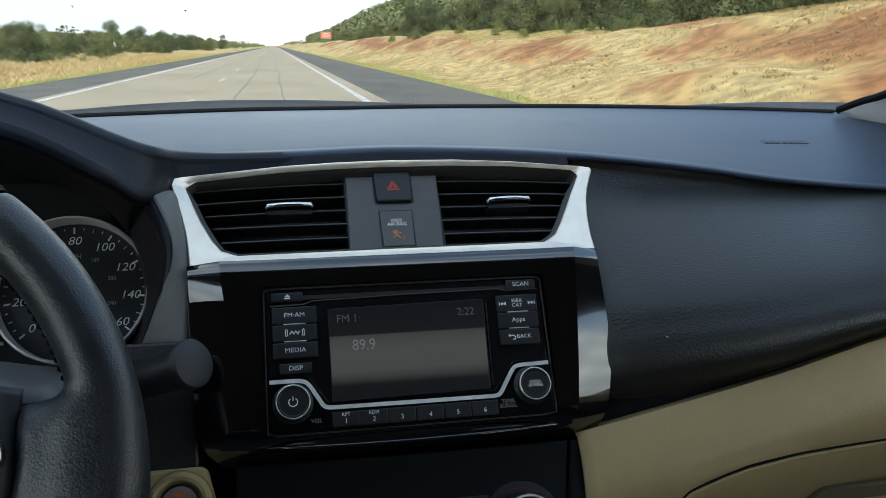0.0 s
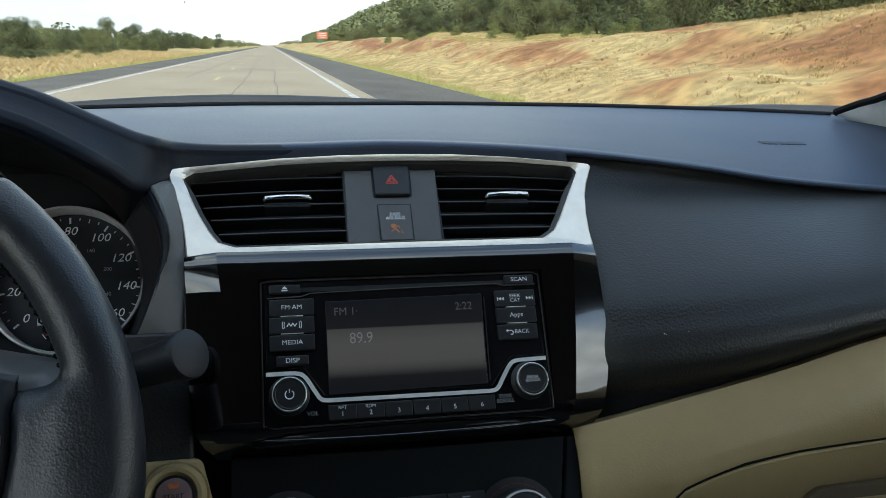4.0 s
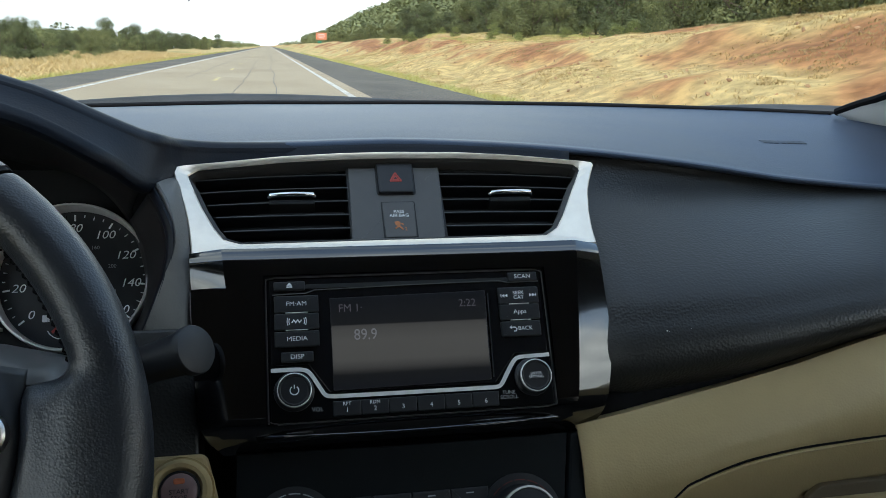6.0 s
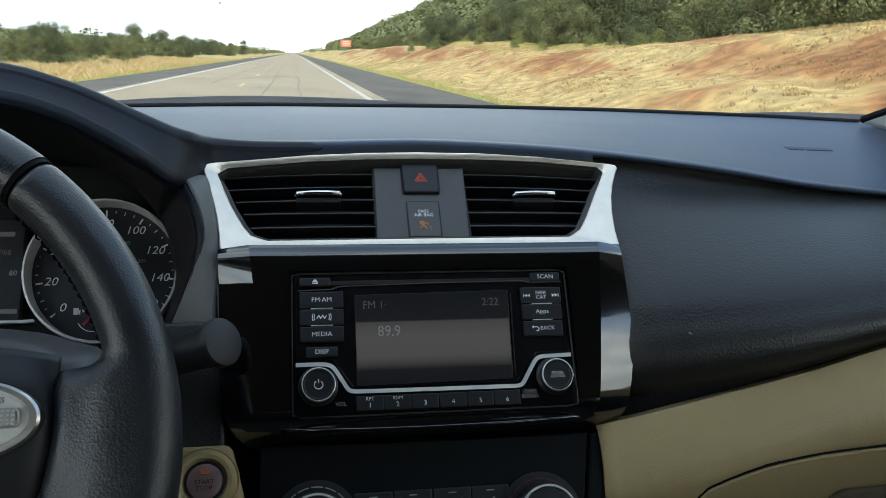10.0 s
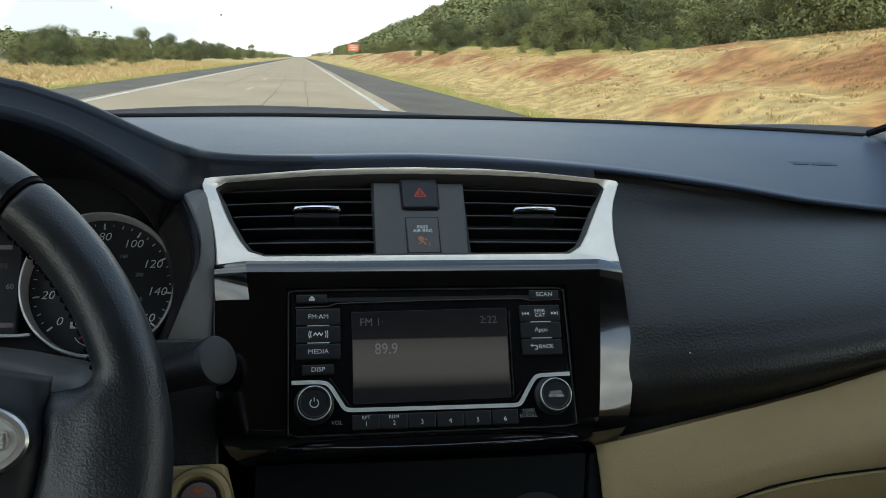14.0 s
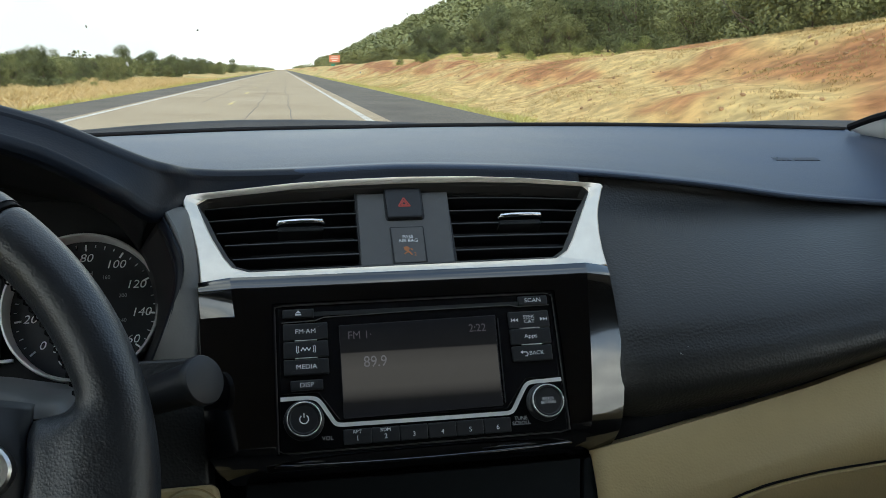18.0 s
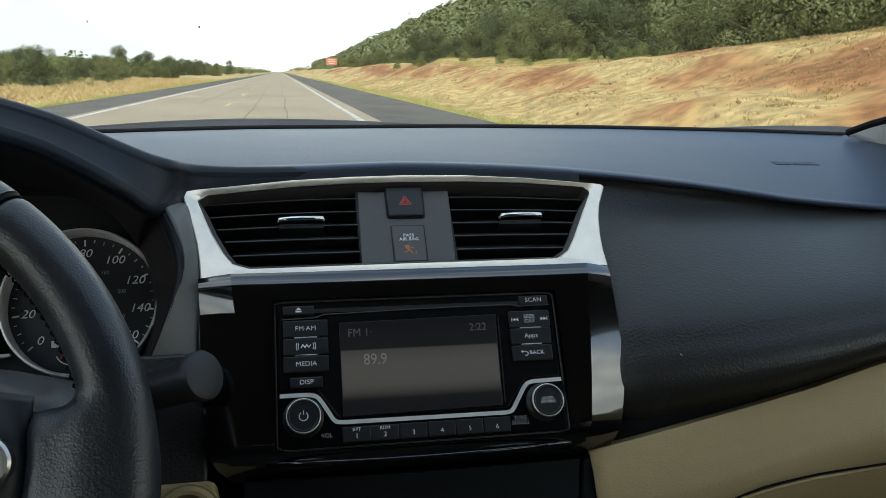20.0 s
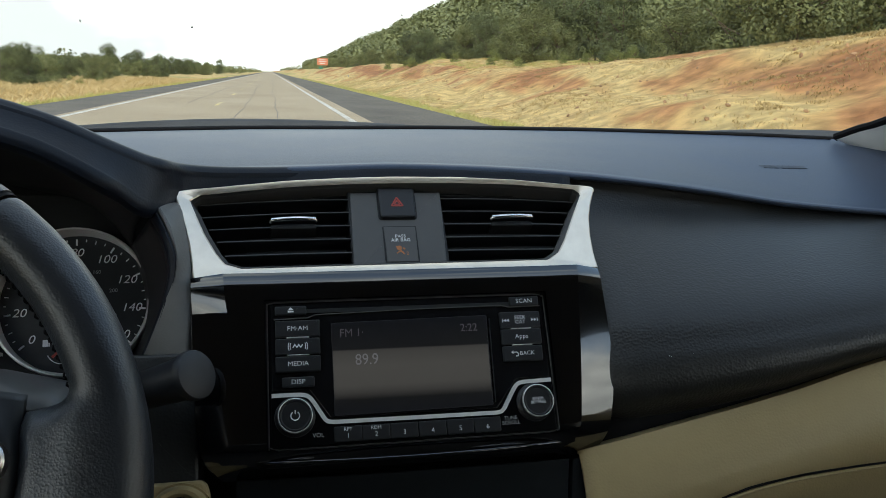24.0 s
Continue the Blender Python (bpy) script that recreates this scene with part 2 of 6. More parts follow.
def part(name, bm, mat, parent=None, label="", smooth=True, thick=0.0, local=None):
    """One mesh object under a thing or a part; the mesh is in the thing's own coordinates."""
    bmesh.ops.recalc_face_normals(bm, faces=bm.faces)
    me = bpy.data.meshes.new(name)
    if local is not None:
        bm.transform(local)
    bm.to_mesh(me)
    bm.free()
    me.materials.append(mat)
    if smooth:
        me.shade_smooth()
        me.set_sharp_from_angle(angle=radians(38))
    ob = new(name, me)
    if parent is not None:
        ob.parent = parent
    if thick:
        s = ob.modifiers.new("thickness", "SOLIDIFY")
        s.thickness = abs(thick)
        s.offset = -1 if thick > 0 else 1
    if label:
        ob["label"] = label
    return ob


def curve(pts, n):
    """Catmull-Rom through points, n samples a span."""
    p = [Vector(q) for q in pts]
    p = [2 * p[0] - p[1]] + p + [2 * p[-1] - p[-2]]
    out = []
    for i in range(1, len(p) - 2):
        for k in range(n):
            t = k / n
            a, b, c, d = p[i - 1:i + 3]
            out.append(0.5 * (2 * b + (c - a) * t + (2 * a - 5 * b + 4 * c - d) * t * t + (3 * b - a - 3 * c + d) * t ** 3))
    return out + [p[-2]]


def grid(rows, bm=None, closed=False):
    bm = bm or bmesh.new()
    v = [[bm.verts.new(p) for p in r] for r in rows]
    for a, b in zip(v, v[1:]):
        m = len(a)
        for i in range(m if closed else m - 1):
            j = (i + 1) % m
            bm.faces.new((a[i], a[j], b[j], b[i]))
    return bm


def loft(rows, across=4, along=4, closed=False):
    """A smooth skin through rows of control points."""
    return grid(loft_points(rows, across, along), closed=closed)


def loft_points(rows, across=4, along=4):
    fine = [curve(r, across) for r in rows]
    cols = [curve(c, along) for c in zip(*fine)]
    return [list(r) for r in zip(*cols)]


def inset(loop, d):
    n = len(loop)
    out = []
    area = sum(loop[i][0] * loop[(i + 1) % n][1] - loop[(i + 1) % n][0] * loop[i][1] for i in range(n))
    s = 1 if area > 0 else -1
    for i in range(n):
        p, q, r = Vector(loop[i - 1]), Vector(loop[i]), Vector(loop[(i + 1) % n])
        a, b = (q - p).normalized(), (r - q).normalized()
        na, nb = Vector((-a.y, a.x)) * s, Vector((-b.y, b.x)) * s
        k = (na + nb)
        k = k / max(0.35, k.length_squared / 2) if k.length > 1e-6 else na
        out.append((q.x + k.x * d, q.y + k.y * d))
    return out


def rounded(pts, r, n=4):
    """Corners of a polygon rounded off."""
    out, m = [], len(pts)
    for i in range(m):
        p, q, s = Vector(pts[i - 1]), Vector(pts[i]), Vector(pts[(i + 1) % m])
        k = min(r, (p - q).length * 0.45, (s - q).length * 0.45)
        a, b = q + (p - q).normalized() * k, q + (s - q).normalized() * k
        for j in range(n + 1):
            t = j / n
            out.append(tuple((1 - t) ** 2 * a + 2 * t * (1 - t) * q + t * t * b))
    return out


def rrect(cx, cy, w, h, r=0.001, n=3):
    return rounded([(cx - w / 2, cy - h / 2), (cx + w / 2, cy - h / 2), (cx + w / 2, cy + h / 2), (cx - w / 2, cy + h / 2)], r, n)


def plate(loop, z0, z1, edge=0.0004, bm=None):
    """A flat body with softened front edge."""
    bm = bm or bmesh.new()
    levels = [(loop, z0), (loop, z1 - edge), (inset(loop, edge * 0.4), z1 - edge * 0.3), (inset(loop, edge * 1.2), z1)]
    v = [[bm.verts.new((x, y, z)) for x, y in l] for l, z in levels]
    n = len(loop)
    for a, b in zip(v, v[1:]):
        for i in range(n):
            bm.faces.new((a[i], a[(i + 1) % n], b[(i + 1) % n], b[i]))
    bm.faces.new([bm.verts.new(p.co) for p in v[-1]])
    bm.faces.new(list(reversed(v[0])))
    return bm


def surround(outer, inner, z0, z1, edge=0.0006, zi=None):
    """A frame between two loops of equal length."""
    bm = bmesh.new()
    zi = z1 if zi is None else zi
    levels = [(outer, z0), (outer, z1 - edge), (inset(outer, edge), z1), (inset(inner, -edge), zi), (inner, zi - edge), (inner, z0)]
    v = [[bm.verts.new((x, y, z)) for x, y in l] for l, z in levels]
    n = len(outer)
    for a, b in zip(v, v[1:] + v[:1]):
        for i in range(n):
            bm.faces.new((a[i], a[(i + 1) % n], b[(i + 1) % n], b[i]))
    return bm


def resample(loop, n):
    """n points evenly along a closed loop."""
    p = [Vector((*q, 0)) for q in loop]
    p.append(p[0])
    d = [0.0]
    for a, b in zip(p, p[1:]):
        d.append(d[-1] + (b - a).length)
    out, j = [], 0
    for i in range(n):
        s = d[-1] * i / n
        while d[j + 1] < s:
            j += 1
        t = (s - d[j]) / max(1e-9, d[j + 1] - d[j])
        q = p[j].lerp(p[j + 1], t)
        out.append((q.x, q.y))
    return out


def lathe(profile, n=48, cx=0.0, cy=0.0, cap=True):
    bm = bmesh.new()
    rows = [[(cx + r * math.cos(2 * math.pi * i / n), cy + r * math.sin(2 * math.pi * i / n), z) for i in range(n)] for r, z in profile]
    grid(rows, bm, closed=True)
    if cap:
        bm.verts.ensure_lookup_table()
        bm.faces.new(bm.verts[-n:])
    return bm


def tube(path, radius, n=12, flat=1.0, up=Vector((0, 0, 1)), bm=None):
    bm = bm or bmesh.new()
    p = [Vector(q) for q in path]
    rows = []
    for i, q in enumerate(p):
        t = (p[min(i + 1, len(p) - 1)] - p[max(i - 1, 0)]).normalized()
        a = t.cross(up).normalized()
        b = a.cross(t)
        r = radius[i] if isinstance(radius, (list, tuple)) else radius
        rows.append([q + (a * math.cos(2 * math.pi * k / n) + b * math.sin(2 * math.pi * k / n) * flat) * r for k in range(n)])
    grid(rows, bm, closed=True)
    v = list(bm.verts)
    bm.faces.new(v[-n:])
    bm.faces.new(v[-len(rows) * n:-len(rows) * n + n])
    return bm


def arc(cx, cy, r, a0, a1, n=10):
    return [(cx + r * math.cos(radians(a0 + (a1 - a0) * i / n)), cy + r * math.sin(radians(a0 + (a1 - a0) * i / n))) for i in range(n + 1)]


def band(path, w, z0, z1, bm=None, edge=0.0002):
    """A flat ribbon along a 2D path."""
    p = [Vector(q) for q in path]
    left, right = [], []
    for i, q in enumerate(p):
        a = (q - p[i - 1]).normalized() if i else (p[1] - q).normalized()
        b = (p[i + 1] - q).normalized() if i < len(p) - 1 else a
        t = (a + b).normalized()
        k = w / 2 / max(0.5, t.dot(a))
        left.append((q.x - t.y * k, q.y + t.x * k))
        right.append((q.x + t.y * k, q.y - t.x * k))
    bm = bm or bmesh.new()
    v = [[bm.verts.new((x, y, z)) for x, y in s] for s, z in ((left, z0), (left, z1), (right, z1), (right, z0))]
    for i in range(len(p) - 1):
        for a, b in zip(v, v[1:] + v[:1]):
            bm.faces.new((a[i], a[i + 1], b[i + 1], b[i]))
    bm.faces.new([s[0] for s in v])
    bm.faces.new([s[-1] for s in reversed(v)])
    return bm


def words(name, text, size, x, y, z, mat, parent, spacing=1.0, stretch=1.0, turn=0.0, line=0.9, slant=0.0):
    """Built-in font, centred on (x, y), as a thin raised mesh."""
    c = bpy.data.curves.new(name, "FONT")
    c.body, c.size, c.align_x, c.align_y = text, size, "CENTER", "CENTER"
    c.shear = slant
    c.space_character, c.space_line, c.extrude, c.resolution_u = spacing, line, 0.00006, 3
    tmp = new(name, c)
    me = bpy.data.meshes.new_from_object(tmp.evaluated_get(bpy.context.evaluated_depsgraph_get()))
    bpy.data.objects.remove(tmp)
    bpy.data.curves.remove(c)
    me.transform(Matrix.Translation((x, y, z)) @ Matrix.Rotation(radians(turn), 4, "Z") @ Matrix.Diagonal((stretch, 1, 1, 1)))
    me.materials.clear()
    me.materials.append(mat)
    ob = new(name, me)
    ob.parent = parent
    return ob


def leaning(x, y, z, lean):
    """A panel's frame: x across the car, y up the panel, z out of it; lean: degrees its top tips forward."""
    a = radians(lean)
    m = Matrix(((1, 0, 0), (0, math.sin(a), -math.cos(a)), (0, math.cos(a), math.sin(a)))).to_4x4()
    m.translation = (x, y, z)
    return m


def ease(x, xs, ys):
    return float(np.interp(x, xs, ys))


STACK = leaning(0, 0.523, 0.945, 30.9)
VENTS = leaning(0, 0.572, 0.9987, 44.0)
WHEEL = leaning(-0.34, 0.37, 0.95, 28.0)
CLUSTER = leaning(-0.245, 0.6345, 0.965, 27.0)

# ---------------------------------------------------------------- dashboard
LIP_X = (-0.78, -0.3, -0.155, -0.08, 0.0, 0.055, 0.13, 0.205, 0.29, 0.377, 0.462, 0.6, 0.78)
LIP_Z = (1.045, 1.06, 1.0624, 1.064, 1.0665, 1.0655, 1.062, 1.0556, 1.0450, 1.0318, 1.0243, 1.015, 1.005)
LOW_X = (0.10, 0.13, 0.157, 0.20, 0.245, 0.29, 0.335, 0.357, 0.48, 0.62, 0.8)
LOW_Z = (0.8765, 0.8825, 0.8875, 0.8968, 0.9063, 0.9168, 0.9298, 0.9356, 0.961, 0.982, 0.998)


def lip_z(x):
    return ease(x, LIP_X, LIP_Z)


def low_z(x):
    return ease(x, LOW_X, LOW_Z)


def far_z(x):
    return ease(x, (-0.5, -0.3, -0.14, 0.0, 0.1, 0.3, 0.5, 0.62, 0.78), (1.066, 1.0695, 1.073, 1.0738, 1.0752, 1.0762, 1.0755, 1.0735, 1.068))


dash = thing("dashboard", "black grained car dashboard with soft top pad and leather-look face", "dashboard", pose(0, 0.6, 0.9))
DASH_IN = pose(0, -0.6, -0.9)

rows = []
for x in np.linspace(-0.78, 0.78, 27):
    far = 1.0 - 0.35 * x * x
    zl = lip_z(x)
    zf = far_z(x)
    def line(y):
        q = (y - 0.6645) / (far - 0.6645)
        return zl + 0.001 + (zf - zl - 0.001) * q + 0.0045 * math.sin(math.pi * q)
    under = max(0.0, min(1.0, (x - 0.13) / 0.05))
    rows.append([(x, far + 0.05, 1.04), (x, far + 0.010, zf - 0.003), (x, far, zf), (x, far - 0.03, line(far - 0.03)), (x, 0.5 * far + 0.36, line(0.5 * far + 0.36)), (x, 0.74, line(0.74)),
                 (x, 0.695, line(0.695)), (x, 0.679, line(0.679) - 0.0003), (x, 0.6705, zl + 0.0018), (x, 0.6662, zl + 0.0012), (x, 0.6643, zl + 0.0002), (x, 0.6652 + 0.003 * under, zl - 0.0014), (x, 0.675 + 0.015 * under, zl - 0.0036)])
top_pad = part("top_pad", loft(rows, 4, 2), M_PAD, dash, "grained black top pad, blue sky sheen in its colour", thick=-0.0015, local=DASH_IN)

rows = [[(x, 0.6670, lip_z(x) - 0.0008), (x, 0.6650, lip_z(x) - 0.0020), (x, 0.6628, lip_z(x) - 0.0070), (x, 0.6575, lip_z(x) - 0.016), (x, 0.655, lip_z(x) - 0.026)] for x in np.linspace(-0.165, 0.158, 16)]
part("pad_front", loft(rows, 2, 2), M_HOOD, dash, "smooth black strip under the pad lip", thick=-0.003, local=DASH_IN)

KY = (0.679, 0.673, 0.656, 0.606, 0.5375, 0.515, 0.5065, 0.5035, 0.5040, 0.5085, 0.5165, 0.53)
KZ = (0.985, 0.900, 0.810, 0.680, 0.477, 0.34, 0.270, 0.215, 0.160, 0.100, 0.035, 0.02)
EDGE_X = (0.149, 0.149, 0.151, 0.1500, 0.1470, 0.1456, 0.1442, 0.1430, 0.1420, 0.141, 0.140, 0.139)
rows = [[(x, y + (0.004, 0.005, 0.008, 0.014, 0.020)[min(i, 4)], low_z(x) + (lip_z(x) - low_z(x)) * k) for i, (x, y, k) in enumerate(zip(EDGE_X, KY, KZ))]]
for x in (0.1625, 0.178, 0.20, 0.25, 0.30, 0.36, 0.42, 0.5, 0.6, 0.7, 0.8):
    a, b = low_z(x), lip_z(x)
    near = max(0.0, min(1.0, (0.25 - x) / 0.09))
    back = 0.012 * max(0.0, min(1.0, (0.27 - x) / 0.11)) ** 1.5
    rows.append([(x, y - near * (0.007 if i == 2 else 0.003 if i == 1 else 0) + back * (0.0, 0.0, 0.2, 0.6, 1.0)[min(i, 4)], a + (b - a) * k) for i, (y, k) in enumerate(zip(KY, KZ))])
part("dash_face", loft(rows, 5, 4), M_FACE, dash, "black pebbled leather-look face", thick=-0.004, local=DASH_IN)

# dark core behind the centre stack and cluster
bm = bmesh.new()
grid([[(x, 0.70, lip_z(x) - 0.008), (x, 0.672, 1.04), (x, 0.645, 1.0), (x, 0.60, 0.95), (x, 0.565, 0.89), (x, 0.55, 0.80), (x, 0.55, 0.62)] for x in np.linspace(-0.148, 0.17, 6)], bm)
part("core", bm, M_BLACK, dash, thick=-0.004, local=DASH_IN)

# moulded airbag lettering on the pad, too shallow to read
pad_skin = BVHTree.FromPolygons([DASH_IN.inverted() @ v.co for v in top_pad.data.vertices], [tuple(p.vertices) for p in top_pad.data.polygons])


def pad_z(x, y):
    return pad_skin.ray_cast(Vector((x, y, 1.3)), Vector((0, 0, -1)))[0].z


for x0, w in ((0.4215, 0.005), (0.4275, 0.005), (0.4340, 0.0055), (0.4430, 0.005), (0.4500, 0.006), (0.4565, 0.005), (0.4625, 0.0055), (0.4685, 0.0045)):
    bm = bmesh.new()
    grid([[(x, y, pad_z(x, y) + h) for y, h in ((0.7755, 0.0), (0.7760, 0.0021), (0.7850, 0.0021), (0.7855, 0.0))] for x in np.linspace(x0 - w / 2, x0 + w / 2, 4)], bm)
    part("moulded_mark", bm, M_MOULD, dash, "shallow moulded lettering bar", local=DASH_IN)

# dust specks on the face and pad
rng = random.Random(5)
bm = bmesh.new()
for i in range(150):
    x = rng.uniform(0.18, 0.56)
    k = rng.uniform(0.3, 6.6)
    j = int(k)
    a, b = low_z(x), lip_z(x)
    y = KY[j] + (KY[j + 1] - KY[j]) * (k - j)
    z = a + (b - a) * (KZ[j] + (KZ[j + 1] - KZ[j]) * (k - j))
    bmesh.ops.create_icosphere(bm, subdivisions=1, radius=rng.choice((0.00025, 0.00025, 0.0003, 0.0006)), matrix=pose(x, y - 0.0003, z + 0.0006))
specks = part("dust_specks", bm, M_DUST, None)
tagged(specks, "pale dust specks on the black dashboard face", "dust", kind="stuff")


# grained panel between the column and the centre stack
part("driver_panel", plate(rounded([(-0.225, -0.066), (-0.1432, -0.066), (-0.1462, 0.02), (-0.225, 0.02)], 0.003), -0.05, -0.0125, 0.002), M_FACE, dash, "black grained panel beside the steering column", local=DASH_IN @ STACK)

# ---------------------------------------------------------------- instrument binnacle
CX = -0.345
HOOD_A = [(-0.345, 0.578, 1.1245), (-0.2854, 0.58, 1.1206), (-0.2514, 0.58, 1.1117), (-0.2341, 0.58, 1.1055), (-0.2166, 0.582, 1.0973), (-0.2070, 0.585, 1.0921), (-0.1868, 0.596, 1.0813), (-0.1783, 0.603, 1.0771), (-0.1694, 0.610, 1.0737), (-0.1580, 0.634, 1.0679), (-0.1273, 0.652, 1.0637), (-0.0600, 0.668, 1.0620), (0.0, 0.673, 1.0610)]
HOOD_B = [(-0.345, 0.555, 1.1125), (-0.2803, 0.56, 1.1061), (-0.2474, 0.56, 1.0968), (-0.2300, 0.56, 1.0889), (-0.2137, 0.56, 1.0795), (-0.2009, 0.565, 1.0704), (-0.1921, 0.575, 1.0624), (-0.1800, 0.585, 1.0510), (-0.1690, 0.612, 1.0480), (-0.1565, 0.6330, 1.0460), (-0.1250, 0.6480, 1.0450), (-0.0600, 0.6640, 1.0450), (0.0, 0.6690, 1.0460)]
SIDE_A = [(-0.1605, 0.632, 1.0430), (-0.1605, 0.612, 1.040), (-0.152, 0.582, 1.005), (-0.1505, 0.552, 0.965), (-0.1495, 0.540, 0.925), (-0.148, 0.56, 0.885)]
SIDE_B = [(-0.1765, 0.600, 1.0470), (-0.1655, 0.578, 1.0331), (-0.1610, 0.570, 1.0095), (-0.1680, 0.565, 0.9810), (-0.1835, 0.568, 0.9435), (-0.205, 0.60, 0.905)]
INNER = [(-0.345, 0.660, 1.062), (-0.31, 0.660, 1.060), (-0.2635, 0.657, 1.0494), (-0.2432, 0.656, 1.0452), (-0.2271, 0.655, 1.0364), (-0.2151, 0.655, 1.0253), (-0.2072, 0.655, 1.0140), (-0.2030, 0.654, 1.0060)]
INNER_S = [(-0.2030, 0.654, 1.0060), (-0.1985, 0.650, 0.996), (-0.1936, 0.645, 0.9816), (-0.1910, 0.638, 0.963), (-0.195, 0.628, 0.940), (-0.208, 0.614, 0.915)]


def mirror(row):
    return [(2 * CX - x, y, z) for x, y, z in reversed(row[1:])] + row


def between(a, b, t, lift=0.0):
    return [tuple(Vector(p).lerp(Vector(q), t) + Vector((0, 0, lift))) for p, q in zip(a, b)]


back = [(x * 0.96 + CX * 0.04, y + 0.17, z - 0.045) for x, y, z in HOOD_A]
crest = [(x, y + 0.012, z + 0.0008) for x, y, z in HOOD_A]
rows = [mirror(r) for r in (back, between(back, HOOD_A, 0.6, 0.004), crest, [(x, y, z) for x, y, z in HOOD_A], between(HOOD_A, HOOD_B, 0.12, -0.0012), between(HOOD_A, HOOD_B, 0.5, -0.0015), between(HOOD_A, HOOD_B, 0.9, -0.0003), HOOD_B,
                            [(x * 0.993 + CX * 0.007, y - 0.0025, z - 0.004) for x, y, z in HOOD_B], [(x * 0.985 + CX * 0.015, y + 0.003, z - 0.008) for x, y, z in HOOD_B])]
part("binnacle_hood", loft(rows, 3, 4), M_HOOD, dash, "smooth black hood over the gauges", thick=-0.003, local=DASH_IN)
edge_b = [(x * 0.985 + CX * 0.015, y + 0.003, z - 0.008) for x, y, z in HOOD_B[:8]]
rows = [mirror(r) for r in (edge_b, between(edge_b, INNER, 0.5, 0.004), INNER)]
part("binnacle_shroud", loft(rows, 3, 4), M_BLACK, dash, thick=-0.002, local=DASH_IN)
for k in (1, -1):
    def side(row):
        return row if k == 1 else [(2 * CX - x, y, z) for x, y, z in row]
    eb = [(x * 0.985 + CX * 0.015, y + 0.003, z - 0.008 * (1 - i / 5)) for i, (x, y, z) in enumerate(SIDE_B)]
    part("binnacle_side", loft([side(SIDE_A), side(between(SIDE_A, SIDE_B, 0.5, 0.001)), side(between(SIDE_A, SIDE_B, 0.93)), side(SIDE_B)], 4, 4), M_GREY, dash, "dark grey grained side panel", thick=-0.003 * k, local=DASH_IN)
    part("binnacle_rim", loft([side(SIDE_B), side([(x + 0.001, y - 0.003, z) for x, y, z in between(SIDE_B, eb, 0.5)]), side(eb)], 4, 3), M_HOOD, dash, thick=-0.002 * k, local=DASH_IN)
    part("binnacle_cheek", loft([side(eb), side(between(eb, INNER_S, 0.5)), side(INNER_S)], 4, 3), M_BUTTON if k == 1 else M_BLACK, dash, thick=-0.002 * k, local=DASH_IN)

# ---------------------------------------------------------------- gauges
cluster = thing("instrument_cluster", "car speedometer cluster with silver rings behind the wheel", "gauge cluster", CLUSTER)
part("backing", plate(rrect(-0.1, 0.0, 0.36, 0.19, 0.02), -0.03, -0.0155, 0.001), M_BLACK, cluster)


def dial(cx, cy, name, numerals):
    face = part(name, lathe([(0.0560, -0.016), (0.0560, -0.0105), (0.0545, -0.0100)], 64, cx, cy), M_DIAL, cluster, "black dial with white figures")
    part("ring", lathe([(0.0543, -0.0100), (0.0543, 0.004), (0.0552, 0.0065), (0.0567, 0.0062), (0.0575, 0.003), (0.0575, -0.004)], 72, cx, cy, cap=False), M_SILVER_MATT, face, "satin silver ring")
    for v, text in numerals:
        a = radians(221 - 1.62 * v)
        words("figure", text, 0.0092, cx + 0.0405 * math.cos(a), cy + 0.0405 * math.sin(a), -0.0094, M_INK, face, stretch=1.1, slant=0.22)
    for v in range(0, 161, 5):
        a = radians(221 - 1.62 * v)
        r0 = 0.0465 if v % 20 == 0 else 0.0485 if v % 10 == 0 else 0.0495
        c, s = math.cos(a), math.sin(a)
        part("tick", band([(cx + r0 * c, cy + r0 * s), (cx + 0.0515 * c, cy + 0.0515 * s)], 0.0013 if v % 20 == 0 else 0.0006, -0.0099, -0.0093), M_INK, face, smooth=False)
    return face


speed = dial(0.002, 0.004, "speedometer", [(0, "0"), (20, "20"), (40, "40"), (60, "60"), (80, "80"), (100, "100"), (120, "120"), (140, "140"), (160, "160")])
dial(-0.202, 0.004, "tachometer", [(0, "0"), (20, "1"), (40, "2"), (60, "3"), (80, "4"), (100, "5"), (120, "6"), (140, "7"), (160, "8")])
words("unit", "MPH", 0.0055, 0.001, 0.032, -0.0094, M_INK_DIM, speed)
for v, text in ((40, "40"), (80, "80"), (120, "120"), (160, "160"), (200, "200"), (240, "240")):
    a = radians(221 - 1.62 * v * 0.621)
    words("small_figure", text, 0.0042, 0.002 + 0.0285 * math.cos(a), 0.004 + 0.0285 * math.sin(a), -0.0094, M_INK_DIM, speed)
bm = band([(0.002, 0.004), (0.002 + 0.044 * math.cos(radians(120)), 0.004 + 0.044 * math.sin(radians(120)))], 0.0016, -0.007, -0.0058)
part("needle", bm, M_NEEDLE, speed, "red pointer")
part("needle_cap", lathe([(0.009, -0.0095), (0.009, -0.006), (0.0075, -0.0045)], 32, 0.002, 0.004), M_BLACK, speed)
bm = band([(-0.013, -0.0365), (-0.0065, -0.030)], 0.0018, -0.009, -0.008)
part("fuel_needle", bm, M_RED, speed, "red fuel pointer")
band_path = arc(-0.006, -0.030, 0.0115, 205, 285, 8)
part("fuel_scale", band(band_path, 0.0007, -0.0098, -0.0092), M_INK, speed)
pump = plate(rrect(-0.0185, -0.0255, 0.0038, 0.0052, 0.0004), -0.0098, -0.0092, 0.0001)
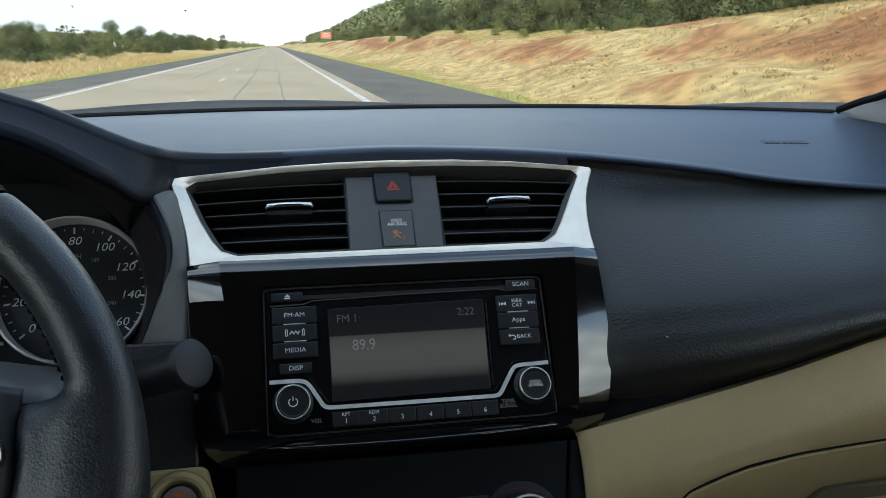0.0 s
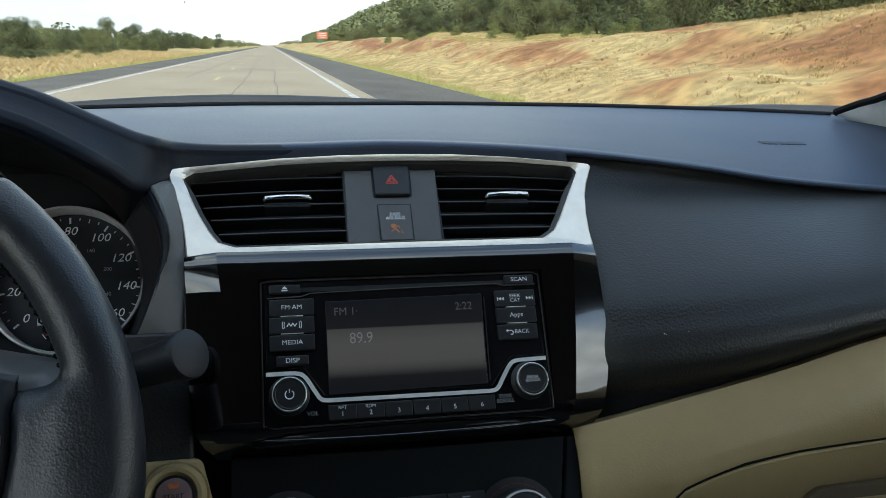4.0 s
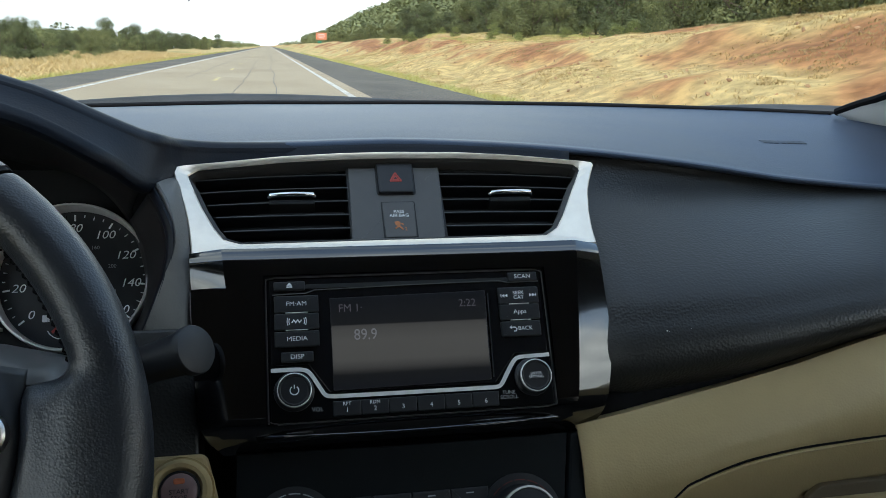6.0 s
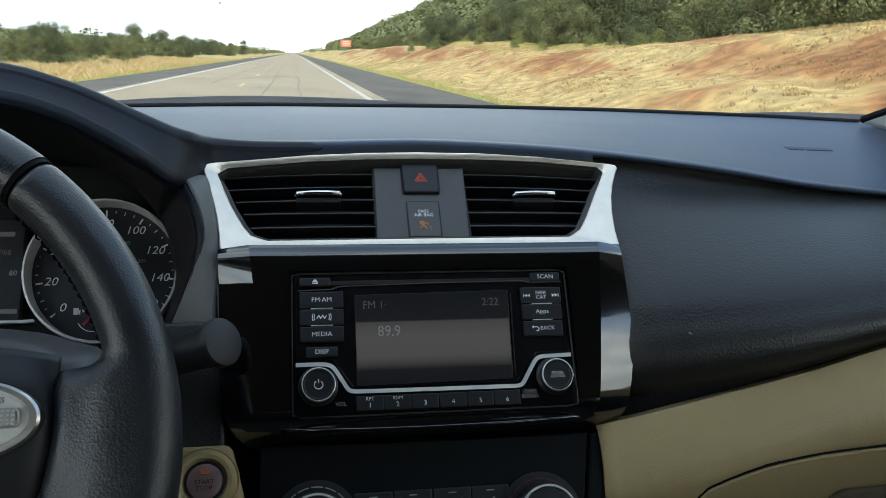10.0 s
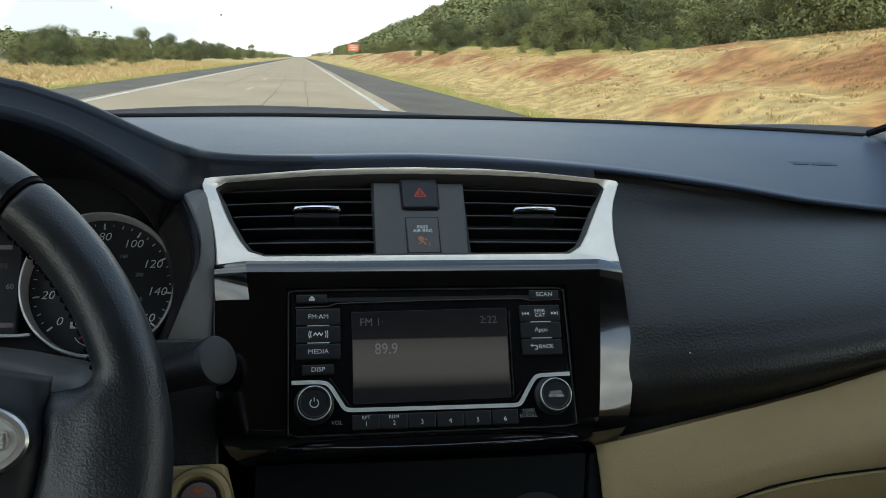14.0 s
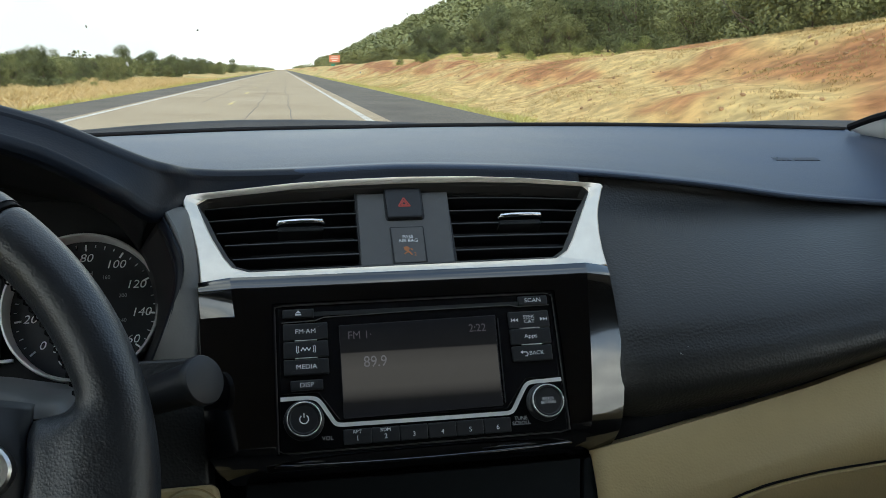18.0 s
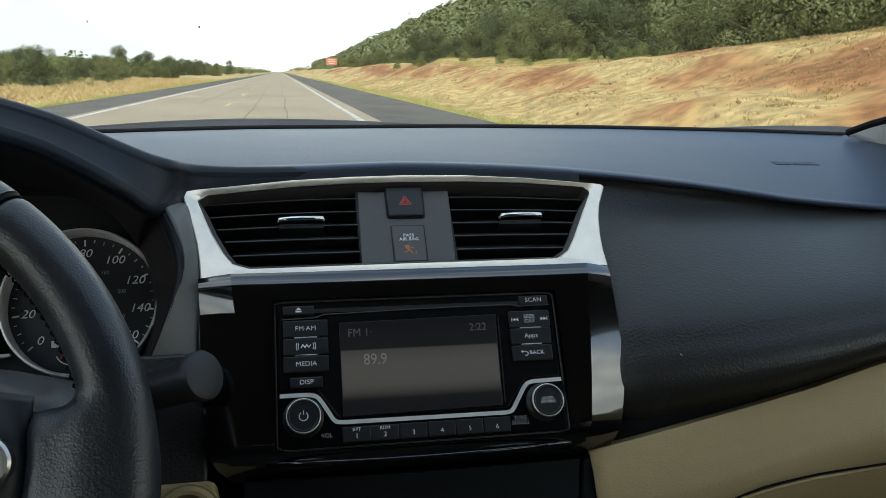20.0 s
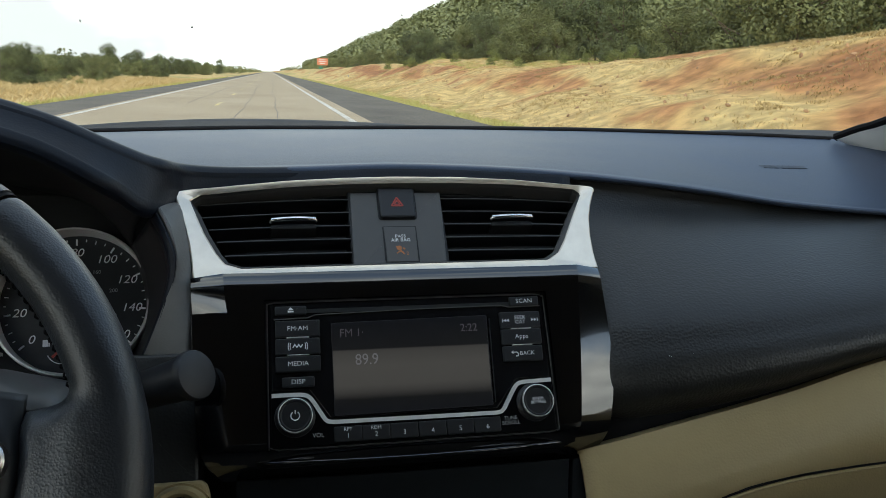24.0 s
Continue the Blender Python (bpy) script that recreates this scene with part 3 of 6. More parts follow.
plate(rrect(-0.0158, -0.0262, 0.0009, 0.0036, 0.0002), -0.0098, -0.0092, 0.0001, pump)
plate([(-0.0138, -0.0242), (-0.0138, -0.0268), (-0.0118, -0.0255)], -0.0098, -0.0092, 0.0001, pump)
part("fuel_symbol", pump, M_INK, speed)
info = part("info_display", plate(rrect(-0.100, 0.006, 0.088, 0.080, 0.004), -0.006, -0.0005, 0.0008), M_DIAL, cluster, "dim grey trip display")
words("caption", "60", 0.0058, -0.0626, 0.0033, 0.0, M_LCD_TEXT, info)
words("caption", "mpg", 0.0058, -0.070, 0.0205, 0.0, M_LCD_FAINT, info)
for w, x, y in ((0.03, -0.078, 0.034), (0.012, -0.064, -0.026)):
    part("display_line", plate(rrect(x, y, w, 0.0035, 0.0006), -0.0005, 0.0001, 0.0001), M_LCD_FAINT, info)
part("display_edge", band([(-0.155, -0.0345), (-0.052, -0.0345), (-0.045, -0.034)], 0.0022, -0.001, 0.004), M_SILVER_MATT, cluster, "silver strip")

# column cover under the gauges
col = thing("column_cover", "dark plastic steering column cover below the gauges", "trim", pose(CX, 0.5, 0.85))
rows = []
for y, w, z in ((0.40, 0.060, 0.905), (0.47, 0.075, 0.915), (0.55, 0.105, 0.918), (0.605, 0.135, 0.912)):
    rows.append([(x * w, y - 0.5, z - 0.85 - 0.10 * abs(x) ** 2.6) for x in (-1, -0.85, -0.6, -0.3, 0, 0.3, 0.6, 0.85, 1)])
part("shell", loft(rows, 3, 3), M_HOOD, col, thick=-0.004)

# ---------------------------------------------------------------- steering wheel
wheel = thing("steering_wheel", "black leather steering wheel with silver cruise switch on the spoke", "steering wheel", WHEEL)
RIM, ROD = 0.1735, 0.0160


def rim_part(a0, a1, name, mat, r=ROD, label=""):
    path = [(RIM * math.cos(radians(a0 + (a1 - a0) * i / 40)), RIM * math.sin(radians(a0 + (a1 - a0) * i / 40)), 0) for i in range(41)]
    return part(name, tube(path, r, 20, 1.08), mat, wheel, label)


SEAM = 50.5
rim_part(SEAM + 0.35, 180 - SEAM - 0.35, "rim_top", M_WHEEL, ROD * 1.0, "black leather upper rim")
rim_part(242, 298, "rim_bottom", M_WHEEL_PL, ROD * 0.98)
for k in (1, -1):
    rim_part(90 - k * (90 - SEAM) - 0.5, 90 - k * (90 - SEAM) + 0.5, "rim_seam", M_RUBBER, ROD * 0.965)
for k in (1, -1):
    def mir(pts):
        return [(x * k, y, z) for x, y, z in pts]
    # the leather runs from the rim on to the broad spoke
    rows = [mir(r) for r in (
        [(0.168, 0.062, 0.010), (0.169, 0.04, 0.0170), (0.170, 0.01, 0.0175), (0.168, -0.03, 0.0175), (0.160, -0.065, 0.0165), (0.148, -0.090, 0.0150)],
        [(0.157, 0.052, 0.006), (0.156, 0.036, 0.0155), (0.156, 0.01, 0.0172), (0.152, -0.025, 0.0168), (0.144, -0.055, 0.0150), (0.134, -0.078, 0.010)],
        [(0.146, 0.042, -0.001), (0.144, 0.032, 0.0105), (0.144, 0.01, 0.0135), (0.139, -0.02, 0.012), (0.131, -0.045, 0.006), (0.124, -0.062, -0.001)],
        [(0.134, 0.040, -0.002), (0.1335, 0.030, 0.007), (0.1345, 0.012, 0.011), (0.131, -0.012, 0.009), (0.124, -0.036, 0.005), (0.117, -0.052, -0.002)],
        [(0.128, 0.040, -0.008), (0.128, 0.029, -0.001), (0.1295, 0.011, 0.001), (0.126, -0.013, 0.0), (0.119, -0.035, -0.003), (0.112, -0.05, -0.008)])]
    rings = [r + [p - Vector((0, 0, 0.010)) for p in reversed(r)] for r in loft_points(rows, 5, 5)]
    skin = grid(rings, closed=True)
    skin.verts.ensure_lookup_table()
    skin.faces.new(skin.verts[:len(rings[0])])
    skin.faces.new(skin.verts[-len(rings[0]):])
    grip_path = [(RIM * math.cos(radians(a)) * k, RIM * math.sin(radians(a)), 0) for a in np.linspace(-62, SEAM - 0.35, 60)]
    tube(grip_path, ROD, 20, 1.08, bm=skin)
    grip = part("rim_grip", skin, M_WHEEL, wheel, "black grained leather grip running on to the spoke")
    weld = grip.modifiers.new("one_skin", "REMESH")
    weld.mode, weld.voxel_size, weld.use_smooth_shade = "VOXEL", 0.0016, True
    soft = grip.modifiers.new("soft", "SMOOTH")
    soft.factor, soft.iterations = 0.5, 45
    bm = bmesh.new()
    for a in np.arange(-14, SEAM - 2, 1.7):
        c, q = math.cos(radians(a)), math.sin(radians(a))
        tube([(k * c * r, q * r + d, z) for r, d, z in ((RIM - ROD * 1.00, 0.0006, 0.0035), (RIM - ROD * 1.04, 0.0, 0.001), (RIM - ROD * 1.00, -0.0006, -0.0015))], 0.0006, 6, bm=bm)
    part("stitching", bm, M_RUBBER, wheel, "black thread stitches along the inner edge of the rim")
    rows = [mir(r) for r in (
        [(0.127, 0.046, -0.012), (0.1275, 0.030, -0.005), (0.129, 0.011, -0.003), (0.1255, -0.014, -0.004), (0.118, -0.036, -0.006), (0.110, -0.054, -0.012)],
        [(0.118, 0.047, -0.006), (0.121, 0.030, 0.004), (0.1235, 0.011, 0.006), (0.120, -0.014, 0.004), (0.112, -0.034, 0.0), (0.104, -0.052, -0.006)],
        [(0.090, 0.052, 0.000), (0.090, 0.030, 0.010), (0.090, 0.012, 0.012), (0.090, -0.012, 0.010), (0.085, -0.033, 0.006), (0.080, -0.056, 0.0)],
        [(0.060, 0.062, 0.008), (0.060, 0.035, 0.018), (0.060, 0.012, 0.020), (0.060, -0.012, 0.018), (0.058, -0.036, 0.012), (0.055, -0.064, 0.004)])]
    part("spoke", loft(rows, 4, 4), M_WHEEL_PL, wheel, "smooth black plastic spoke", thick=-0.003 * k)
    cx, cy = 0.0950 * k, 0.0155
    o = [(cx + 0.0325 * math.cos(t), cy + 0.0185 * math.sin(t)) for t in np.linspace(0, 2 * math.pi, 49)[:-1]]
    i_ = [(cx + 0.0275 * math.cos(t), cy + 0.0138 * math.sin(t)) for t in np.linspace(0, 2 * math.pi, 49)[:-1]]
    pod = part("switch_ring", surround(o, i_, 0.004, 0.0150, 0.0012), M_SILVER, wheel, "satin silver oval switch surround")
    part("switch_pad", plate(inset(o, 0.004), 0.004, 0.0128, 0.001), M_SILVER_MATT, pod, "grey switch pad")
    part("toggle", plate(rrect(cx + 0.006 * k, cy + 0.0005, 0.036, 0.0092, 0.0045, 5), 0.0128, 0.0165, 0.0012), M_SILVER, pod, "knurled silver toggle")
    bm = bmesh.new()
    for a in range(14):
        for b in range(4):
            plate(rrect(cx + 0.006 * k - 0.0155 + a * 0.0024, cy - 0.0025 + b * 0.002, 0.0013, 0.0011, 0.0002, 1), 0.0164, 0.0170, 0.0002, bm)
    part("knurling", bm, M_SILVER_MATT, pod, smooth=False)
    if k == 1:
        words("legend", "ACCEL/RES", 0.0034, cx + 0.008, cy + 0.0088, 0.0130, M_BLACK, pod)
part("airbag_pad", loft([[(0.062 * math.cos(t) * s, 0.062 * math.sin(t) * s, z) for t in np.linspace(0, 2 * math.pi, 17)] for s, z in ((1.06, -0.01), (1.05, 0.012), (0.95, 0.022), (0.6, 0.028), (0.02, 0.030))], 3, 3), M_WHEEL_PL, wheel, "smooth black hub pad", thick=-0.003)
part("column", lathe([(0.035, -0.16), (0.035, -0.02), (0.05, -0.005)], 32), M_BLACK, wheel)

# steering column cover behind the wheel
column = thing("column_cover", "dark grey plastic steering column cover behind the wheel", "column cover", pose(-0.34, 0.5, 0.9))
rows = []
for y, lift in ((0.415, -0.010), (0.42, 0.0), (0.45, 0.0), (0.50, -0.016), (0.56, -0.036), (0.60, -0.05)):
    top = 0.985 - (y - 0.44) * 0.10 + lift
    rows.append([(-0.34 + dx, y, top + dz) for dx, dz in ((-0.125, -0.11), (-0.130, -0.05), (-0.122, -0.013), (-0.105, -0.004), (-0.05, 0.002), (0.0, 0.003), (0.05, 0.002), (0.100, -0.004), (0.119, -0.012), (0.135, -0.017), (0.142, -0.05), (0.130, -0.11))])
part("upper_shell", loft(rows, 3, 3), M_GUN, column, "grey grained upper shell", thick=-0.003, local=pose(0.34, -0.5, -0.9))

# wiper stalk
stalk = thing("wiper_stalk", "black wiper stalk with a thick rounded end", "stalk", pose(-0.2, 0.5, 0.95))
a, b = Vector((-0.2100, 0.538, 0.9240)), Vector((-0.1430, 0.488, 0.9600))
part("arm",
     tube([a, a.lerp(b, 0.35), a.lerp(b, 0.72), a.lerp(b, 0.95), b], [0.0105, 0.0118, 0.0128, 0.0138, 0.0138], 24), M_WHEEL_PL, stalk, local=pose(0.2, -0.5, -0.95))
part("end_cap", tube([b + (b - a).normalized() * d for d in (-0.002, 0.0022, 0.0036, 0.0046, 0.0050)], [0.0155, 0.0155, 0.0147, 0.0115, 0.0050], 28), M_WHEEL_PL, stalk, "domed round end", local=pose(0.2, -0.5, -0.95))

# ---------------------------------------------------------------- centre vents
trim = thing("vent_trim", "satin silver surround of the centre air vents", "trim", VENTS)
OUT = [(-0.1490, 0.0), (-0.1504, 0.0142), (-0.1525, 0.0287), (-0.1559, 0.0435), (-0.1597, 0.0562), (-0.1630, 0.0680), (-0.1637, 0.0728), (-0.1618, 0.0755), (-0.1560, 0.0768),
       (-0.1265, 0.0799), (-0.0838, 0.0847), (-0.0398, 0.0874), (0.0, 0.0885), (0.0515, 0.0880), (0.0984, 0.0851), (0.1411, 0.0804), (0.1575, 0.0786), (0.1635, 0.0775), (0.1650, 0.0748),
       (0.1621, 0.0685), (0.1572, 0.0572), (0.1539, 0.0461), (0.1513, 0.0299), (0.1503, 0.0141), (0.1508, 0.0003), (0.0, 0.0)]
INN = [(-0.1160, 0.0082), (-0.1274, 0.0125), (-0.1336, 0.0213), (-0.1420, 0.0380), (-0.1475, 0.0520), (-0.1520, 0.0640), (-0.1530, 0.0672), (-0.1510, 0.0690), (-0.1460, 0.0725),
       (-0.1264, 0.0748), (-0.0839, 0.0795), (-0.0400, 0.0821), (0.0, 0.0830), (0.0505, 0.0829), (0.0973, 0.0811), (0.1398, 0.0769), (0.1480, 0.0759), (0.1515, 0.0722), (0.1520, 0.0700),
       (0.1482, 0.0628), (0.1420, 0.0515), (0.1360, 0.0400), (0.1290, 0.0268), (0.1220, 0.0160), (0.1120, 0.0095), (0.0, 0.0090)]


def dense(loop, n=4):
    """Spans of a loop divided evenly, corner points kept."""
    out = []
    for i, p in enumerate(loop):
        q = loop[(i + 1) % len(loop)]
        out += [(p[0] + (q[0] - p[0]) * k / n, p[1] + (q[1] - p[1]) * k / n) for k in range(n)]
    return out


part("bezel", surround(dense(OUT), dense(INN), -0.012, 0.0022, 0.0009, 0.0012), M_SILVER_PAINT, trim, "brushed satin silver frame")
rim_in = [(p[0] + (q[0] - p[0]) * k, p[1] + (q[1] - p[1]) * k) for p, q in zip(dense(INN), inset(dense(INN), 0.0034)) for k in (ease(p[1], (0.055, 0.072), (1.0, 0.2)),)]
part("inner_rim", surround(dense(INN), rim_in, -0.016, 0.0004, 0.0003, -0.0030), M_GUN, trim, "dark grey inner rim")
mid = part("centre_panel", plate(rounded([(-0.0355, 0.0082), (0.0350, 0.0088), (0.0375, 0.0795), (-0.0345, 0.0795)], 0.0008), -0.03, -0.0075, 0.0006), M_GUN, trim, "dark grey panel between the vents")

hazard = thing("hazard_switch", "black hazard light button with red triangle", "switch", VENTS @ pose(0.0015, 0.068, -0.008))
part("button", plate(rounded([(-0.0138, -0.0140), (0.0138, -0.0140), (0.0146, 0.0140), (-0.0146, 0.0140)], 0.002), 0.0, 0.0038, 0.0012), M_BUTTON, hazard)
part("gap", surround(rrect(0, 0, 0.0306, 0.0292, 0.003), rrect(0, 0, 0.0280, 0.0270, 0.003), 0.0, 0.0012, 0.0002), M_BLACK, hazard)
tri = bmesh.new()
for r0, w in ((0.0052, 0.0011), (0.0026, 0.0009)):
    t = [(r0 * math.cos(radians(a)), r0 * math.sin(radians(a)) - 0.001) for a in (90, 210, 330)]
    for i in range(3):
        band([t[i], t[(i + 1) % 3]], w, 0.0038, 0.0041, tri)
part("triangle", tri, M_RED, hazard, "red double triangle", smooth=False)

airbag = thing("airbag_indicator", "grey passenger airbag indicator with amber symbol", "indicator", VENTS @ pose(0.0015, 0.0307, -0.0075))
part("tile", plate(rounded([(-0.0118, -0.0156), (0.0118, -0.0156), (0.0124, 0.0156), (-0.0124, 0.0156)], 0.0008), 0.0, 0.0011, 0.0004), M_GUN, airbag)
part("gap", surround(rrect(0, 0, 0.0262, 0.0328, 0.001), rrect(0, 0, 0.0241, 0.0309, 0.001), 0.0, 0.0006, 0.0001), M_BLACK, airbag)
words("legend", "PASS\nAIR BAG", 0.0040, 0.0, 0.0051, 0.0012, M_INK, airbag, line=0.85)
sym = bmesh.new()
bmesh.ops.create_circle(sym, cap_ends=True, segments=16, radius=0.0021, matrix=pose(-0.0018, -0.0030, 0.0013))
band([(-0.004, -0.0015), (0.001, -0.007)], 0.0008, 0.0011, 0.0014, sym)
band([(-0.0040, -0.0075), (-0.001, -0.0055), (0.002, -0.0085)], 0.0010, 0.0011, 0.0014, sym)
band([(0.0010, -0.0030), (0.0026, -0.0042)], 0.0010, 0.0011, 0.0014, sym)
part("symbol", sym, M_AMBER, airbag, "glowing amber airbag-off symbol", smooth=False, local=pose(0, -0.0007, 0))
words("figure", "2", 0.0042, 0.0042, -0.0087, 0.0012, M_AMBER, airbag)


def air_vent(k):
    v = thing("air_vent", "black air vent with thin slats and a chrome tab", "air vent", VENTS, "centre air vents")
    xi = -0.0350 * 1 if k < 0 else 0.0365
    bm = bmesh.new()
    xo = 0.152 * k
    grid([[(x, 0.002, -0.018), (x, 0.0, -0.05), (x, 0.085, -0.05), (x, 0.082, -0.014)] for x in np.linspace(min(xi, xo) - 0.002, max(xi, xo) + 0.002, 4)], bm)
    part("housing", bm, M_BLACK, v, thick=0.002)
    part("cheek", plate([(xi - 0.0012, 0.006), (xi + 0.0012, 0.006), (xi + 0.0012, 0.081), (xi - 0.0012, 0.081)], -0.05, -0.009, 0.0004), M_BLACK, v)
    for i in range(6):
        y = 0.0745 - i * 0.01215
        drop = -0.0048 if i < 1 else -0.0036 if i < 2 else -0.0024 if i < 3 else -0.001
        # outer end follows the slanted frame
        xe = ease(y, (0.010, 0.0165, 0.0385, 0.064, 0.08), (0.1165, 0.1235, 0.134, 0.1465, 0.15)) * k
        rows = []
        for s in np.linspace(0, 1, 9):
            x = xi + (xe - xi) * s
            yy = y + drop * s * s
            rows.append([(x, yy + 0.0006, -0.0100), (x, yy + 0.0001, -0.0092), (x, yy - 0.0007, -0.0092), (x, yy - 0.0012, -0.0104), (x, yy + 0.0008, -0.026), (x, yy + 0.0018, -0.026)])
        bm = grid(rows, None, closed=True)
        part("slat", bm, M_SLAT, v)
        # paler edge piece: the light caught by each slat is put into its colour
        part("slat_glint", grid([[(r[0][0], r[0][1] - 0.00025, -0.0099), (r[0][0], r[0][1] - 0.0001, -0.0094), (r[0][0], r[0][1] - 0.0011, -0.0090), (r[0][0], r[0][1] - 0.0012, -0.0096)] for r in rows], None, closed=True), M_GUN, v)
    cx = -0.0785 if k < 0 else 0.0925
    part("tab", tube([(cx - 0.0168, 0.0524, -0.0062), (cx - 0.0160, 0.0526, -0.0044), (cx - 0.008, 0.0529, -0.0036), (cx, 0.0531, -0.0034), (cx + 0.008, 0.0531, -0.0036), (cx + 0.0160, 0.0530, -0.0044), (cx + 0.0168, 0.0528, -0.0062)], 0.0019, 12, 0.9), M_CHROME, v, "chrome sliding tab")
    part("tab_body", plate(rrect(cx, 0.0490, 0.034, 0.0045, 0.001), -0.02, -0.0078, 0.001), M_BLACK, v)
    return v


air_vent(-1)
air_vent(1)

# ---------------------------------------------------------------- gloss black centre stack
fascia = thing("centre_fascia", "gloss black centre stack fascia with polished side wings", "fascia", STACK)
rows = []
heights = [0.0700, 0.0680, 0.0660, 0.0635, 0.0610, 0.0555, 0.0505, 0.0423, 0.0417, 0.0290, 0.0130, 0.0005, -0.0120, -0.0220, -0.0310, -0.0385, -0.0440] + [-0.0470 - 0.00213 * i for i in range(9)]
for y in heights:
    low, under = max(0, 0.013 - y), max(0, -0.044 - y)
    zc = 0.0014 - 34 * max(0, y - 0.061) ** 2 - 1.3 * low ** 2 - 38 * under ** 2
    xr = 0.1470 - 2.2 * low ** 2 - 14 * under ** 2
    xl = 0.1430 + 0.049 * (y + 0.040) - 24 * max(0, -0.040 - y) ** 2
    xf = 0.1162 + 0.105 * (y + 0.040) - 18.6 * max(0, -0.040 - y) ** 2
    ze = zc - 0.0080 - 0.04 * max(0, y - 0.040) + 15 * max(0, -0.050 - y) ** 2
    # left wing cut deeper above an added step, shaped to reflect sky only there
    zl = zc - (0.0120 - 0.17 * (y - 0.0435) if y > 0.042 else 0.0020)
    rows.append([(-xl - 0.001, y, zl - 0.026), (-xl - 0.0006, y, zl - 0.003), (-xl, y, zl), (-0.5 * (xl + xf), y, 0.5 * (zl + zc) + 0.00005), (-xf, y, zc), (-xf + 0.004, y, zc - 0.0002), (-0.1005, y, zc - 0.0010),
                 (0.1005, y, zc - 0.0010), (xf - 0.004, y, zc - 0.0002), (xf, y, zc), (0.5 * (xr + xf), y, 0.5 * (ze + zc) + 0.00005), (xr, y, ze), (xr + 0.0006, y, ze - 0.003), (xr + 0.001, y, ze - 0.026)])
bm = grid(rows)
# the opening that holds the radio
hole = [f for f in bm.faces if abs(f.calc_center_median().x) < 0.01 and -0.0500 < f.calc_center_median().y < 0.0500]
bmesh.ops.delete(bm, geom=hole, context="FACES")
shell = part("shell", bm, M_PIANO, fascia, "gloss black shell", thick=-0.002)
shell.data.set_sharp_from_angle(angle=radians(13))
shell.modifiers["thickness"].use_rim = False
part("lower_lip", tube(curve([(-0.116, -0.0555, -0.016), (-0.09, -0.0572, -0.0065), (-0.05, -0.0588, -0.0025), (0, -0.0595, -0.001), (0.05, -0.0588, -0.0025), (0.09, -0.0572, -0.0065), (0.114, -0.0555, -0.016)], 4), 0.0013, 12), M_PIANO, fascia, "gloss black lower lip")

# ---------------------------------------------------------------- radio
radio = thing("car_radio", "black car radio with dim display, buttons and chrome knobs", "car radio", STACK)
part("body", plate(rounded([(-0.0985, -0.0500), (0.0982, -0.0498), (0.0995, 0.0500), (-0.0985, 0.0492)], 0.002), -0.02, -0.0016, 0.0006), M_RADIO, radio)
part("edge", surround(resample(rrect(0.0, 0.0, 0.1990, 0.1000, 0.002), 80), resample(rrect(0.0, 0.0, 0.1974, 0.0984, 0.0018), 80), -0.02, -0.0006, 0.0003), M_GUN, radio, "thin gloss edge")
part("upper_panel", plate(rounded([(-0.0965, -0.0115), (-0.0720, -0.0115), (-0.0585, -0.0310), (0.0560, -0.0315), (0.0720, -0.0115), (0.0965, -0.0115), (0.0975, 0.0488), (-0.0965, 0.0480)], 0.001), -0.0020, -0.0006, 0.0004), M_SCREEN, radio, "gloss black front")
scr = part("display", plate(rounded([(-0.0560, -0.0300), (0.0535, -0.0290), (0.0550, 0.0350), (-0.0560, 0.0335)], 0.0008), -0.002, -0.0002, 0.0003), M_LCD, radio, "dim display showing station and time")
part("lit_band", plate(rounded([(-0.0556, -0.0296), (0.0528, -0.0286), (0.0543, 0.0346), (-0.0556, 0.0331)], 0.0010), -0.0003, 0.00005, 0.0001), M_LCD_LIT, scr, "softly lit grey band")
words("station_band", "FM 1·", 0.0078, -0.0420, 0.0258, 0.0001, M_LCD_FAINT, scr, stretch=0.95)
words("clock", "2:22", 0.0078, 0.0410, 0.0262, 0.0001, M_LCD_FAINT, scr, stretch=0.95)
words("frequency", "89.9", 0.0108, -0.0325, 0.0068, 0.0003, M_LCD_TEXT, scr, stretch=0.88)
part("display_frame", band([(0.0566, 0.0325), (0.0552, -0.027)], 0.0007, -0.001, 0.0001), M_BUTTON, scr)
slot = part("disc_slot", plate(rrect(0.0, 0.0425, 0.146, 0.0030, 0.0012), -0.001, -0.0003, 0.0002), M_BLACK, radio)
part("slot_lip", band([(-0.0945, 0.0372), (-0.072, 0.0378), (-0.066, 0.0398), (0.0, 0.0412), (0.066, 0.0418), (0.072, 0.0402), (0.0955, 0.0405)], 0.0006, -0.001, 0.0003), M_GUN, slot, "thin bright lip")


def key(name, x, y, w, h, text="", size=0.0048, skew=0.0, gap_mark=False):
    k = part(name, plate(rounded([(x - w / 2, y - h / 2), (x + w / 2, y - h / 2), (x + w / 2 + skew, y + h / 2), (x - w / 2 + skew, y + h / 2)], 0.0010), -0.0006, 0.0014, 0.0007), M_BUTTON, radio)
    if text:
        words("legend", text, size * 0.92, x + skew / 2, y, 0.0015, M_INK, k, stretch=1.08)
    if gap_mark:
        part("gap_bar", plate(rrect(x, y - h / 2 - 0.0003, w * 0.50, 0.0005, 0.0002), 0.0, 0.0017, 0.0002), M_SILVER_MATT, k)
    return k


